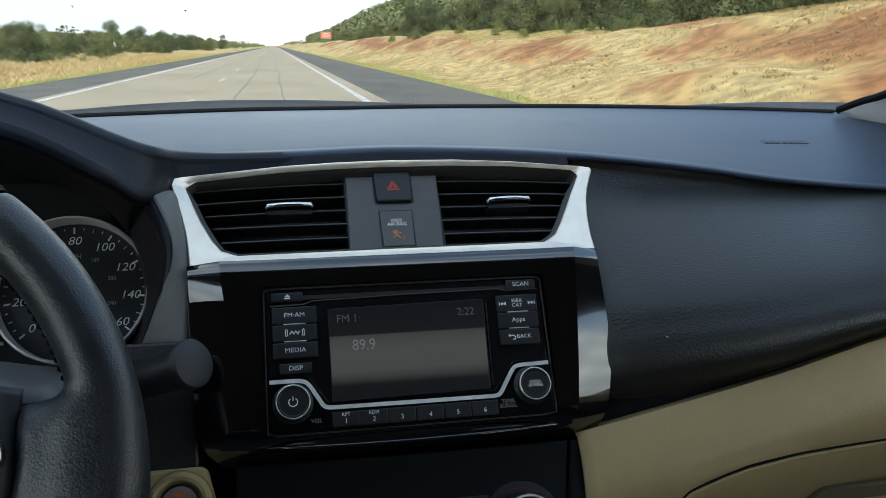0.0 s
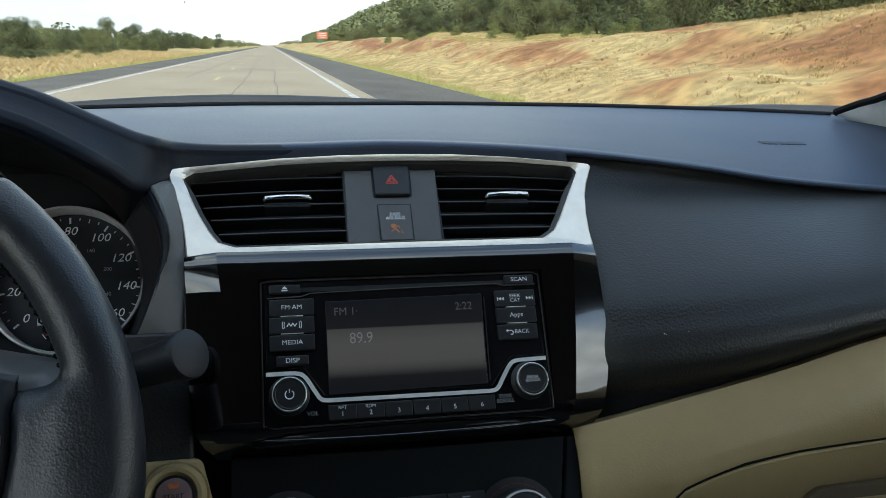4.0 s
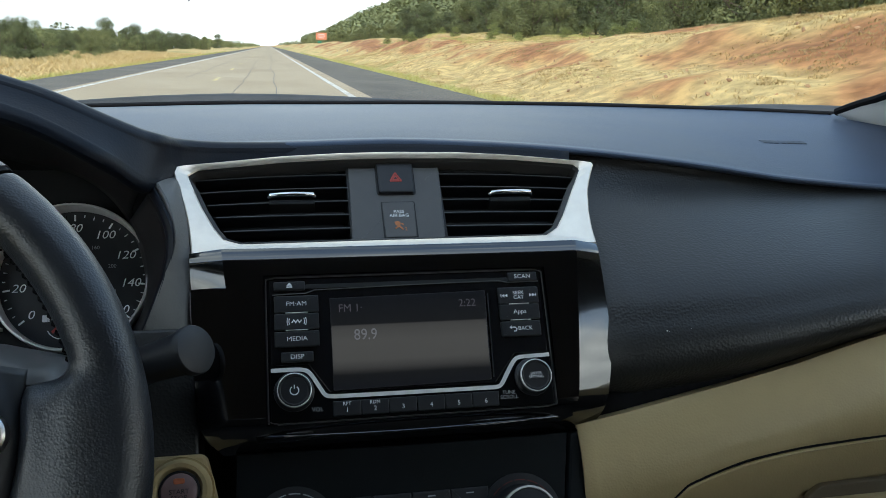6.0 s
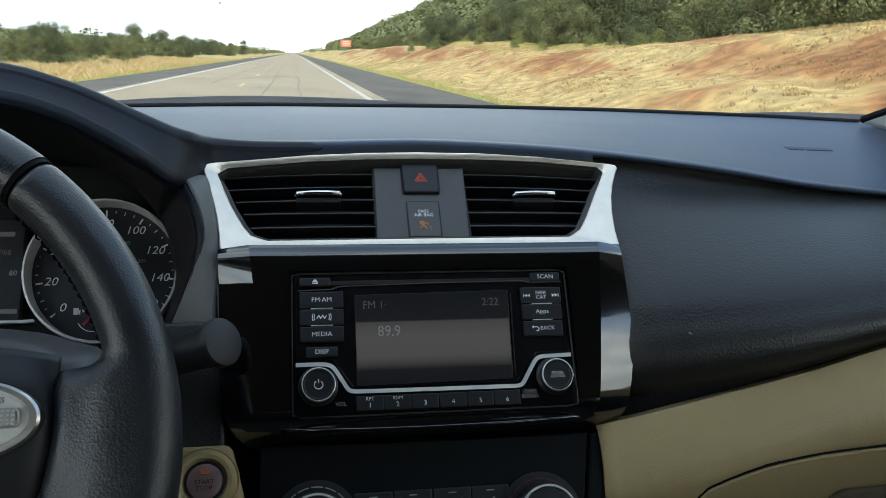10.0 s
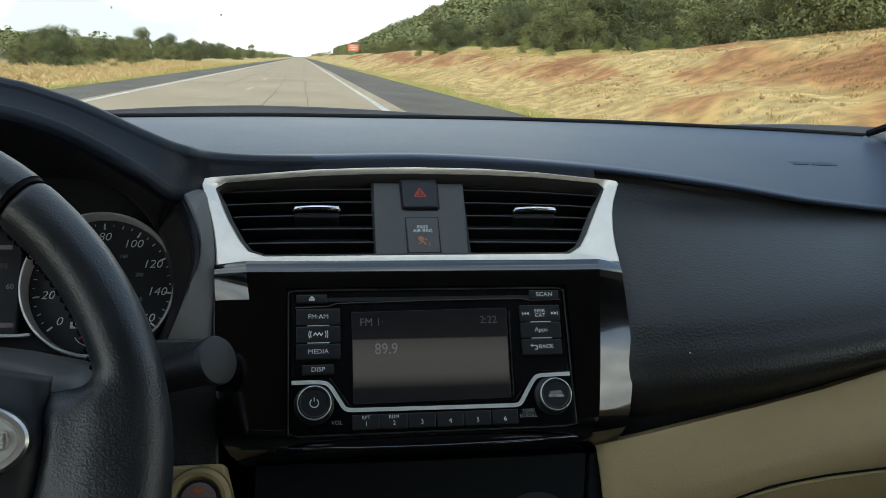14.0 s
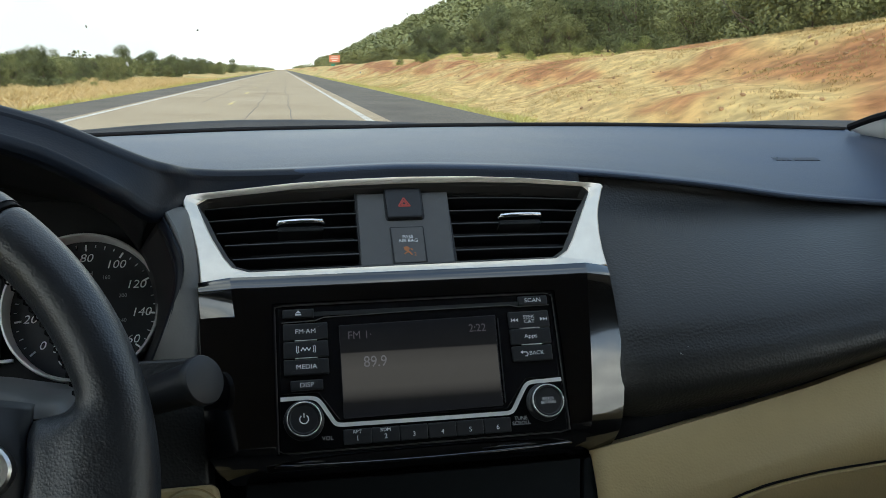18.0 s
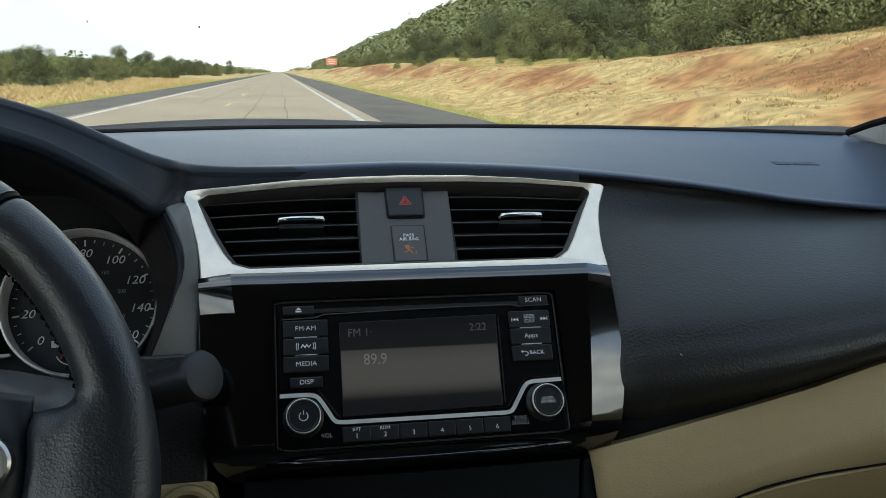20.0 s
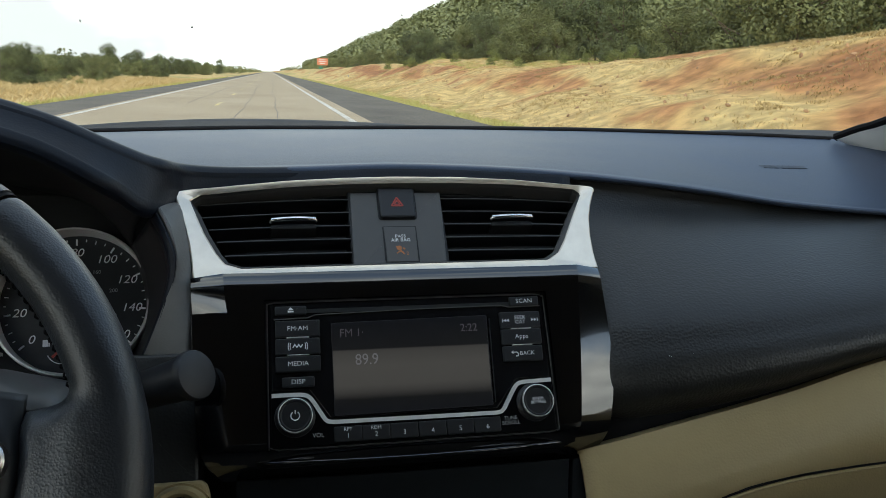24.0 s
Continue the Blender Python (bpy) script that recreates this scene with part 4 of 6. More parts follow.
ej = key("eject_button", -0.0830, 0.0430, 0.0212, 0.0062)
bm = plate([(-0.0850, 0.0431), (-0.0810, 0.0431), (-0.0830, 0.0452)], 0.0013, 0.0016, 0.0001)
plate(rrect(-0.0830, 0.0421, 0.0040, 0.0010, 0.0001), 0.0013, 0.0016, 0.0001, bm)
part("symbol", bm, M_INK, ej, smooth=False)
key("band_button", -0.0787, 0.0302, 0.0300, 0.0116, "FM·AM", gap_mark=True)
sat = key("satellite_button", -0.0788, 0.0180, 0.0300, 0.0112, gap_mark=True)
bm = bmesh.new()
for s in (1, -1):
    for r in (0.0052, 0.0064):
        a = arc(-0.0788, 0.0180, r, -24, 24, 6) if s == 1 else arc(-0.0788, 0.0180, r, 156, 204, 6)
        band(a, 0.0006, 0.0013, 0.0016, bm)
band([(-0.0822, 0.0169), (-0.0808, 0.0191), (-0.0795, 0.0171), (-0.0782, 0.0191), (-0.0769, 0.0171), (-0.0756, 0.0190)], 0.0007, 0.0013, 0.0016, bm)
part("symbol", bm, M_INK, sat, smooth=False)
key("media_button", -0.0789, 0.0060, 0.0300, 0.0108, "MEDIA")
key("display_button", -0.0792, -0.0062, 0.0215, 0.0068, "DISP")
key("scan_button", 0.0835, 0.0440, 0.0218, 0.0066, "SCAN")
sk = key("seek_button", 0.0790, 0.0302, 0.0300, 0.0120, "SEEK\nCAT", 0.0040, gap_mark=True)
bm = bmesh.new()
for s in (1, -1):
    for j in range(2):
        x0 = 0.0790 + s * (0.0082 + j * 0.0022)
        plate([(x0, 0.0287), (x0 + s * 0.0022, 0.0300), (x0, 0.0313)] if s == 1 else [(x0, 0.0287), (x0, 0.0313), (x0 - 0.0022, 0.0300)], 0.0013, 0.0016, 0.0001, bm)
    plate(rrect(0.0790 + s * 0.0130, 0.0300, 0.0006, 0.0026, 0.0001), 0.0013, 0.0016, 0.0001, bm)
part("symbol", bm, M_INK, sk, smooth=False)
key("apps_button", 0.0788, 0.0180, 0.0296, 0.0112, "Apps", gap_mark=True)
bk = key("back_button", 0.0785, 0.0058, 0.0292, 0.0110)
words("legend", "BACK", 0.0040, 0.0815, 0.0058, 0.0015, M_INK, bk, stretch=1.05)
bm = band([(0.0730, 0.0040), (0.0745, 0.0040), (0.0752, 0.0055), (0.0740, 0.0068), (0.0712, 0.0068)], 0.0007, 0.0013, 0.0016)
plate([(0.0714, 0.0055), (0.0714, 0.0081), (0.0698, 0.0068)], 0.0013, 0.0016, 0.0001, bm)
part("symbol", bm, M_INK, bk, smooth=False)
# lower panel, silver line and preset keys
part("lower_panel", plate(rounded([(-0.0972, -0.0488), (0.0970, -0.0486), (0.0972, -0.0150), (0.0735, -0.0150), (0.0580, -0.0345), (-0.0600, -0.0340), (-0.0735, -0.0155), (-0.0972, -0.0150)], 0.002), -0.002, 0.0004, 0.0005), M_RADIO, radio)
sil = curve([(-0.0968, -0.0146, 0), (-0.085, -0.0146, 0), (-0.0765, -0.0150, 0), (-0.0715, -0.0175, 0), (-0.0655, -0.0268, 0), (-0.0620, -0.0322, 0), (-0.0575, -0.0338, 0), (-0.045, -0.0340, 0), (0.0, -0.0343, 0), (0.045, -0.0345, 0),
             (0.0560, -0.0344, 0), (0.0600, -0.0325, 0), (0.0640, -0.0265, 0), (0.0700, -0.0175, 0), (0.0745, -0.0147, 0), (0.085, -0.0142, 0), (0.0968, -0.0138, 0)], 5)
part("silver_line", band([(p.x, p.y) for p in sil], 0.0027, -0.001, 0.0012), M_TRACE, radio, "bent satin silver line")
for i, (x, text) in enumerate(((-0.0477, "1"), (-0.0290, "2"), (-0.0100, "3"), (0.0093, "4"), (0.0284, "5"), (0.0475, "6"))):
    k = part("preset_button", plate(rounded([(x - 0.0092, -0.0472), (x + 0.0092, -0.0472), (x + 0.0094, -0.0372), (x - 0.0094, -0.0372)], 0.0008), 0.0, 0.0014, 0.0005), M_BUTTON, radio)
    words("legend", text, 0.0045, x, -0.0435, 0.0015, M_INK, k)
    if i < 2:
        words("legend", ("RPT", "RDM")[i], 0.0033, x, -0.0393, 0.0015, M_INK, k)


def knob(name, x, y, r, parent, label, deep=0.010, ring=M_RING):
    k = part(name, lathe([(r * 1.22, 0.0), (r * 1.20, 0.002), (r * 1.02, 0.0035), (r * 1.0, deep * 0.9), (r * 0.86, deep), (r * 0.80, deep - 0.0006)], 56, x, y), M_BUTTON, parent, label)
    part("ring", lathe([(r * 1.00, deep * 0.72), (r * 1.03, deep * 0.84), (r * 1.035, deep * 0.96), (r * 1.015, deep * 1.05), (r * 0.985, deep * 1.07), (r * 0.962, deep * 1.03), (r * 0.955, deep * 0.94)], 56, x, y, cap=False), ring, k, "chrome ring")
    return k


kp = knob("power_knob", -0.0820, -0.0293, 0.0109, radio, "round power and volume knob")
bm = band(arc(-0.0820, -0.0295, 0.0028, 125, 415, 16), 0.0007, 0.0092, 0.0098)
band([(-0.0820, -0.0285), (-0.0820, -0.0258)], 0.0007, 0.0092, 0.0098, bm)
part("symbol", bm, M_INK, kp, smooth=False)
ke = knob("tune_knob", 0.0828, -0.0290, 0.0109, radio, "round tuning knob")
words("legend", "ENTER\nSETTING", 0.0027, 0.0828, -0.0290, 0.0097, M_INK, ke)
words("legend", "VOL", 0.0039, -0.0672, -0.0419, 0.0005, M_INK_DIM, radio)
words("legend", "TUNE\nSCROLL", 0.0036, 0.0645, -0.0403, 0.0005, M_INK_DIM, radio)

# ---------------------------------------------------------------- climate panel
clim = thing("climate_panel", "black climate control panel with round knobs and mode keys", "climate controls", STACK)
top_edge = [(0.1105 - 0.2315 * i / 12, -0.0672 - 0.0012 * math.sin(math.pi * i / 12) + 0.0018 * i / 12) for i in range(13)]
part("panel", plate([(-0.122, -0.19), (0.0890, -0.19)] + top_edge, -0.035, -0.0200, 0.001), M_CLIMATE, clim)
part("side_strip", plate(rounded([(0.0900, -0.19), (0.1020, -0.19), (0.1293, -0.0655), (0.1118, -0.0680)], 0.002), -0.04, -0.0180, 0.002), M_CLIMATE, clim)
for x, y in ((-0.0845, -0.1180), (0.0700, -0.1215)):
    part("dial_well", lathe([(0.029, -0.0200), (0.029, -0.0185), (0.027, -0.0180)], 48, x, y), M_BLACK, clim)
    k = part("knob", lathe([(0.0215, -0.018), (0.0200, -0.006), (0.0195, 0.0), (0.0175, 0.0015)], 48, x, y), M_BUTTON, clim, "black knob")
    part("ring", lathe([(0.0198, -0.0015), (0.0203, 0.0), (0.0199, 0.0022), (0.0188, 0.0024), (0.0184, 0.001)], 48, x, y, cap=False), M_RING, k, "chrome ring")
    for a in range(0, 181, 22):
        part("mark", band(arc(x, y, 0.0243, a - 9, a + 9, 5), 0.0008, -0.0182, -0.0177), M_INK_DIM if x < 0 else M_RED_DIM, k)
    if x > 0:
        words("legend", "MAX\nA/C", 0.0062, x, y + 0.003, 0.0018, M_INK_DIM, k)
for i, x in enumerate((-0.0462, -0.0192, 0.0078, 0.0345)):
    b = part("mode_button", plate(rrect(x, -0.1130, 0.0262, 0.0270, 0.001), -0.021, -0.0172, 0.0008), M_BUTTON, clim)
    part("lamp", plate(rrect(x, -0.1028, 0.0055, 0.0008, 0.0002), -0.0173, -0.0169, 0.0001), M_INK_DIM, b)
    bm = bmesh.new()
    bmesh.ops.create_circle(bm, cap_ends=True, segments=12, radius=0.0010, matrix=pose(x + 0.0020, -0.1082, -0.0168))
    band([(x + 0.0012, -0.1098), (x + 0.0002, -0.1126), (x + 0.0030, -0.1130)], 0.0010, -0.0172, -0.0168, bm)
    band([(x - 0.0040, -0.1112), (x - 0.0015, -0.1112)], 0.0007, -0.0172, -0.0168, bm)
    if i != 1:
        band([(x - 0.0020, -0.1128), (x - 0.0020, -0.1145)], 0.0007, -0.0172, -0.0168, bm)
    part("symbol", bm, M_INK_DIM, b, smooth=False)

# ---------------------------------------------------------------- beige lower dash and glovebox
BY = ((0.0, 0.506), (0.005, 0.5015), (0.012, 0.4960), (0.022, 0.4895), (0.034, 0.4840), (0.046, 0.4815), (0.058, 0.4820), (0.075, 0.4855), (0.10, 0.4935), (0.14, 0.510), (0.20, 0.535), (0.36, 0.57))
GX = (0.150, 0.163, 0.172, 0.180, 0.1893, 0.195, 0.2135, 0.2355, 0.258, 0.2805, 0.304, 0.328, 0.353, 0.45, 0.78)
GZ = (0.660, 0.772, 0.806, 0.826, 0.836, 0.842, 0.8495, 0.8566, 0.8607, 0.8639, 0.8656, 0.8667, 0.8672, 0.871, 0.875)


def beige_y(x, z):
    return ease(low_z(x) - 0.001 - z, [b[0] for b in BY], [b[1] for b in BY])


low = thing("lower_dash", "beige grained lower dashboard panel on the passenger side", "dash panel", pose(0.4, 0.5, 0.8))
LOW_IN = pose(-0.4, -0.5, -0.8)
rows = []
for x in np.concatenate((np.linspace(0.1175, 0.148, 4), np.linspace(0.150, 0.20, 18), np.linspace(0.21, 0.78, 22))):
    top = low_z(x) - 0.001
    bot = ease(x, GX, GZ)
    zs = np.linspace(top, bot, 24)
    rows.append([(x, 0.532, top - 0.014), (x, 0.520, top - 0.005)] + [(x, beige_y(x, z), z) for z in zs] + [(x, beige_y(x, bot) + 0.012, bot - 0.001)])
# added black strip, standing in for the shade below the dash face
gap = [[(x, 0.530, low_z(x) + 0.016), (x, 0.5205, low_z(x) + 0.006), (x, 0.5180, low_z(x) - 0.004), (x, 0.522, low_z(x) - 0.010)] for x in np.linspace(0.125, 0.78, 20)]
part("shade_strip", grid(gap), M_RUBBER, low, "black strip put in for the shade under the dash face", thick=-0.002, local=LOW_IN)
part("upper_panel", grid(rows), M_BEIGE, low, "smooth beige panel", thick=-0.003, local=LOW_IN)
rows = []
for x in np.concatenate((np.linspace(0.1535, 0.20, 17), np.linspace(0.21, 0.78, 28))):
    top = ease(x, GX, GZ) - 0.0025
    zs = np.linspace(top, 0.66, 22)
    rows.append([(x, beige_y(x, top) + 0.014, top - 0.0005), (x, beige_y(x, top) + 0.0050, top)] + [(x, beige_y(x, z) + 0.0030 + 0.004 * math.exp(-(top - z) / 0.006), z - 0.001) for z in zs])
glove = part("glovebox_door", grid(rows), M_BEIGE, low, "closed beige grained glovebox door", thick=-0.003, local=LOW_IN)
part("groove", tube([(x, beige_y(x, ease(x, GX, GZ)) - 0.0020, ease(x, GX, GZ) - 0.0005) for x in np.concatenate((np.linspace(0.151, 0.20, 18), np.linspace(0.21, 0.78, 40)))], 0.0013, 8), M_RUBBER, glove, "dark groove", local=LOW_IN)
part("groove_lip", tube([(x, beige_y(x, ease(x, GX, GZ) - 0.004) - 0.0026, ease(x, GX, GZ) - 0.0036) for x in np.concatenate((np.linspace(0.156, 0.20, 18), np.linspace(0.21, 0.78, 40)))], 0.0013, 8), M_BEIGE, glove, local=LOW_IN)
hx = [(0.355, 0.8256), (0.312, 0.8250), (0.300, 0.815), (0.304, 0.790), (0.355, 0.78), (0.43, 0.78), (0.47, 0.79), (0.47, 0.824), (0.43, 0.826)]
bm = plate(rounded(hx, 0.006, 5), 0, 0.0045, 0.001)
rows = []
for x in np.linspace(0.314, 0.46, 12):
    rows.append([(x, 0.4900, 0.8110), (x, 0.4875, 0.8095), (x, 0.4865, 0.802), (x, 0.4890, 0.787), (x, 0.495, 0.783)])
part("handle_pull", loft(rows, 1, 3), M_BEIGE, glove, "beige pull", thick=-0.004, local=LOW_IN)
part("handle_recess", bm, M_RECESS, glove, "handle recess, its shade put into the darker beige", local=LOW_IN @ Matrix(((1, 0, 0, 0), (0, 0, -1, 0.4925), (0, 1, 0, 0), (0, 0, 0, 1))))

# beige panel with start button beside the column
start_frame = STACK @ pose(-0.155, -0.0865, -0.005)
knee = thing("knee_bolster", "beige lower dash panel around the start button", "dash panel", start_frame)
part("panel", plate(rounded([(-0.20, -0.16), (0.030, -0.16), (0.0285, -0.030), (0.0155, 0.0225), (-0.20, 0.0225)], 0.004), -0.02, -0.003, 0.002), M_BEIGE, knee, "beige grained panel")
start = thing("start_button", "round start stop button with orange lamp in a dark ring", "button", start_frame)
part("collar", lathe([(0.0218, -0.0035), (0.0214, -0.0026), (0.0200, -0.0034), (0.0192, 0.0006), (0.0172, 0.0036), (0.0148, 0.0032), (0.0128, -0.001)], 48, cap=False), M_BEIGE, start, "beige raised collar")
part("ring", lathe([(0.0129, -0.003), (0.0127, 0.0012), (0.0117, 0.0014), (0.0112, -0.001)], 48, cap=False), M_BLACK, start, "black ring")
cap = part("cap", lathe([(0.0113, -0.003), (0.0111, 0.0012), (0.0100, 0.0019)], 48), M_START, start, "dull pink-grey cap")
words("legend", "START\nSTOP", 0.0042, 0.0, -0.0022, 0.0021, M_BLACK, cap)
part("lamp", plate(rrect(0.0, 0.0062, 0.0070, 0.0036, 0.0014), 0.0015, 0.0024, 0.0003), M_LAMP, cap, "orange lamp")

# ---------------------------------------------------------------- cabin shell
def prism(path, w, h, mat, parent, name, label="", up=Vector((0, 0, 1))):
    return part(name, tube(path, w, 14, h / w, up), mat, parent, label)


glass = bpy.data.materials.new("windscreen_glass")
glass.use_nodes = True
gn, gl = glass.node_tree.nodes, glass.node_tree.links
gn.clear()
g_out = gn.new("ShaderNodeOutputMaterial")
g_mix = gn.new("ShaderNodeMixShader")
g_tr = gn.new("ShaderNodeBsdfTransparent")
g_tr.inputs["Color"].default_value = (0.965, 0.98, 0.97, 1)
g_gl = gn.new("ShaderNodeBsdfGlossy")
g_gl.inputs["Roughness"].default_value = 0.02
g_fr = gn.new("ShaderNodeFresnel")
g_fr.inputs["IOR"].default_value = 1.25
gl.new(g_fr.outputs["Fac"], g_mix.inputs[0])
gl.new(g_tr.outputs["BSDF"], g_mix.inputs[1])
gl.new(g_gl.outputs["BSDF"], g_mix.inputs[2])
gl.new(g_mix.outputs["Shader"], g_out.inputs["Surface"])

rows = []
for x in np.linspace(-0.68, 0.68, 15):
    far = 1.0 - 0.35 * x * x
    top = 0.30 - 0.25 * x * x
    rows.append([(x * (1 - 0.10 * s), (far + 0.025) * (1 - s) + top * s, 1.066 + (1.395 - 0.05 * x * x - 1.066) * s + 0.03 * math.sin(math.pi * s)) for s in np.linspace(0, 1, 9)])
windscreen = part("window_1", grid(rows), glass, None)
if windscreen.data.polygons[0].normal.y > 0:
    windscreen.data.flip_normals()
windscreen.visible_shadow = False
tagged(windscreen, "clear laminated windscreen above the dashboard", "windscreen", kind="structure")

# black band round the foot of the glass, and the cowl beyond it
bm = grid([[(x, 1.0 - 0.35 * x * x + 0.014 + d, far_z(x) + e) for d, e in ((-0.008, -0.004), (0.0, 0.0020), (0.008, 0.0020), (0.05, -0.02))] for x in np.linspace(-0.7, 0.7, 29)])
seal = part("windscreen_seal", bm, M_RUBBER, None, thick=-0.003)
edge = part("glass_edge", tube([(x, 1.0 - 0.35 * x * x + 0.003, far_z(x) + 0.0026) for x in np.linspace(-0.30, 0.578, 30)], 0.0022, 8), M_RUBBER, seal, "black line along the glass")
tagged(seal, "black rubber edge at the foot of the windscreen", "seal", kind="structure")

cowl = thing("car_bonnet", "dark grey rear edge of the car bonnet seen through the windscreen", "bonnet", pose(0, 1.3, 0.9))
CW_X = (-0.75, -0.334, -0.286, -0.217, -0.146, -0.073, 0.002, 0.079, 0.158, 0.3, 0.45, 0.57, 0.626, 0.683, 0.80)
CW_Z = (1.04, 1.067, 1.0710, 1.0755, 1.0778, 1.0778, 1.0760, 1.0727, 1.0685, 1.0645, 1.0650, 1.0680, 1.0708, 1.0713, 1.069)
rows = []
for x in np.linspace(-0.78, 0.80, 36):
    z = ease(x, CW_X, CW_Z)
    rows.append([(x, -0.22, z - 0.98), (x, -0.19, z - 0.910), (x, -0.18, z - 0.9), (x, -0.16, z - 0.902), (x, 0.1, z - 0.93), (x * 0.95, 0.6, z - 1.03), (x * 0.9, 0.95, z - 1.20)])
part("panel", loft(rows, 3, 1), M_CARPAINT, cowl, "dark grey painted panel", thick=-0.003)
part("seam", tube([(-0.141, -0.176, 0.174), (-0.1408, -0.181, 0.1755), (-0.1405, -0.186, 0.168)], 0.0012, 8), M_RUBBER, cowl)

body = thing("car_cabin", "car cabin shell with beige headliner and light pillar trim", "car", pose(0, 0, 0.3))
IN = pose(0, 0, -0.3)


def slab(name, x0, x1, y0, y1, z0, z1, mat, label=""):
    bm = bmesh.new()
    bmesh.ops.create_cube(bm, size=1.0, matrix=Matrix.Translation(((x0 + x1) / 2, (y0 + y1) / 2, (z0 + z1) / 2)) @ Matrix.Diagonal((x1 - x0, y1 - y0, z1 - z0, 1)))
    bmesh.ops.bevel(bm, geom=list(bm.edges), offset=0.006, segments=2, affect="EDGES")
    return part(name, bm, mat, body, label, local=IN)


rows = [[(x, y, 1.40 + 0.055 * math.sin(math.pi * (0.30 - y) / 2.1) - 0.06 * (x / 0.62) ** 4) for x in np.linspace(-0.62, 0.62, 11)] for y in np.linspace(0.29, -1.75, 12)]
part("headliner", grid(rows), M_LINER, body, "beige cloth headliner", thick=-0.03, local=IN)
slab("cabin_floor", -0.78, 0.78, -1.9, 1.2, 0.26, 0.30, M_SHELL)
slab("firewall", -0.78, 0.78, 0.98, 1.02, 0.30, 1.045, M_SHELL)
slab("rear_bulkhead", -0.78, 0.78, -1.9, -1.84, 0.30, 1.42, M_SHELL)
for k in (-1, 1):
    slab("door_panel", *sorted((0.735 * k, 0.79 * k)), -1.84, 0.98, 0.30, 0.985, M_SHELL, "dark door trim")
    slab("door_sill", *sorted((0.70 * k, 0.76 * k)), -1.84, 0.62, 0.90, 0.985, M_BEIGE, "beige door top")
    part("roof_rail", tube([(0.62 * k, 0.26, 1.35), (0.63 * k, -0.3, 1.385), (0.63 * k, -1.0, 1.375), (0.60 * k, -1.75, 1.30)], 0.045, 12), M_LINER, body, local=IN)
    part("centre_pillar", tube([(0.74 * k, -0.45, 0.95), (0.70 * k, -0.43, 1.2), (0.63 * k, -0.40, 1.385)], 0.05, 12), M_LINER, body, local=IN)
    part("rear_pillar", tube([(0.72 * k, -1.75, 0.98), (0.68 * k, -1.62, 1.2), (0.61 * k, -1.50, 1.35)], 0.09, 12), M_LINER, body, local=IN)
    # windscreen pillar: pale trim with a black seal along the glass
    e = [Vector((0.575 * k, 0.873, 1.0800)), Vector((0.583 * k, 0.845, 1.0918)), Vector((0.5915 * k, 0.815, 1.1030)), Vector((0.602 * k, 0.70, 1.150)), Vector((0.610 * k, 0.5, 1.245)), Vector((0.600 * k, 0.27, 1.375))]
    o = [p + Vector((0.10 * k, -0.03, -0.02)) for p in e]
    o[0] = Vector((0.70 * k, 0.82, 1.02))
    o[1] = Vector((0.70 * k, 0.78, 1.05))
    part("pillar_trim", loft([e, [a.lerp(b, 0.12) + Vector((0, -0.006, 0)) for a, b in zip(e, o)], [a.lerp(b, 0.5) + Vector((0, -0.012, 0)) for a, b in zip(e, o)], o], 3, 3), M_PILLAR, body, "pale grey pillar trim", thick=0.004 * k, local=IN)
    frame_a = [Vector((0.715 * k, y, z)) for y, z in ((0.84, 1.000), (0.60, 1.175), (0.40, 1.285), (0.22, 1.345), (-0.10, 1.362), (-0.45, 1.362))]
    frame_b = [Vector((0.735 * k, y, z)) for y, z in ((0.70, 0.985), (0.54, 1.100), (0.36, 1.210), (0.17, 1.280), (-0.10, 1.305), (-0.45, 1.308))]
    part("door_frame", loft([frame_a, [p.lerp(q, 0.5) + Vector((-0.01 * k, 0, 0)) for p, q in zip(frame_a, frame_b)], frame_b], 3, 3), M_SHELL, body, "dark window frame of the front door", thick=0.02 * k, local=IN)
    part("pillar_seal", tube(curve(e, 5), 0.0048, 8), M_RUBBER, body, "black seal", local=IN)

# ---------------------------------------------------------------- land
ROAD_L, ROAD_R = -7.05, 5.05
rn = random.Random(11)


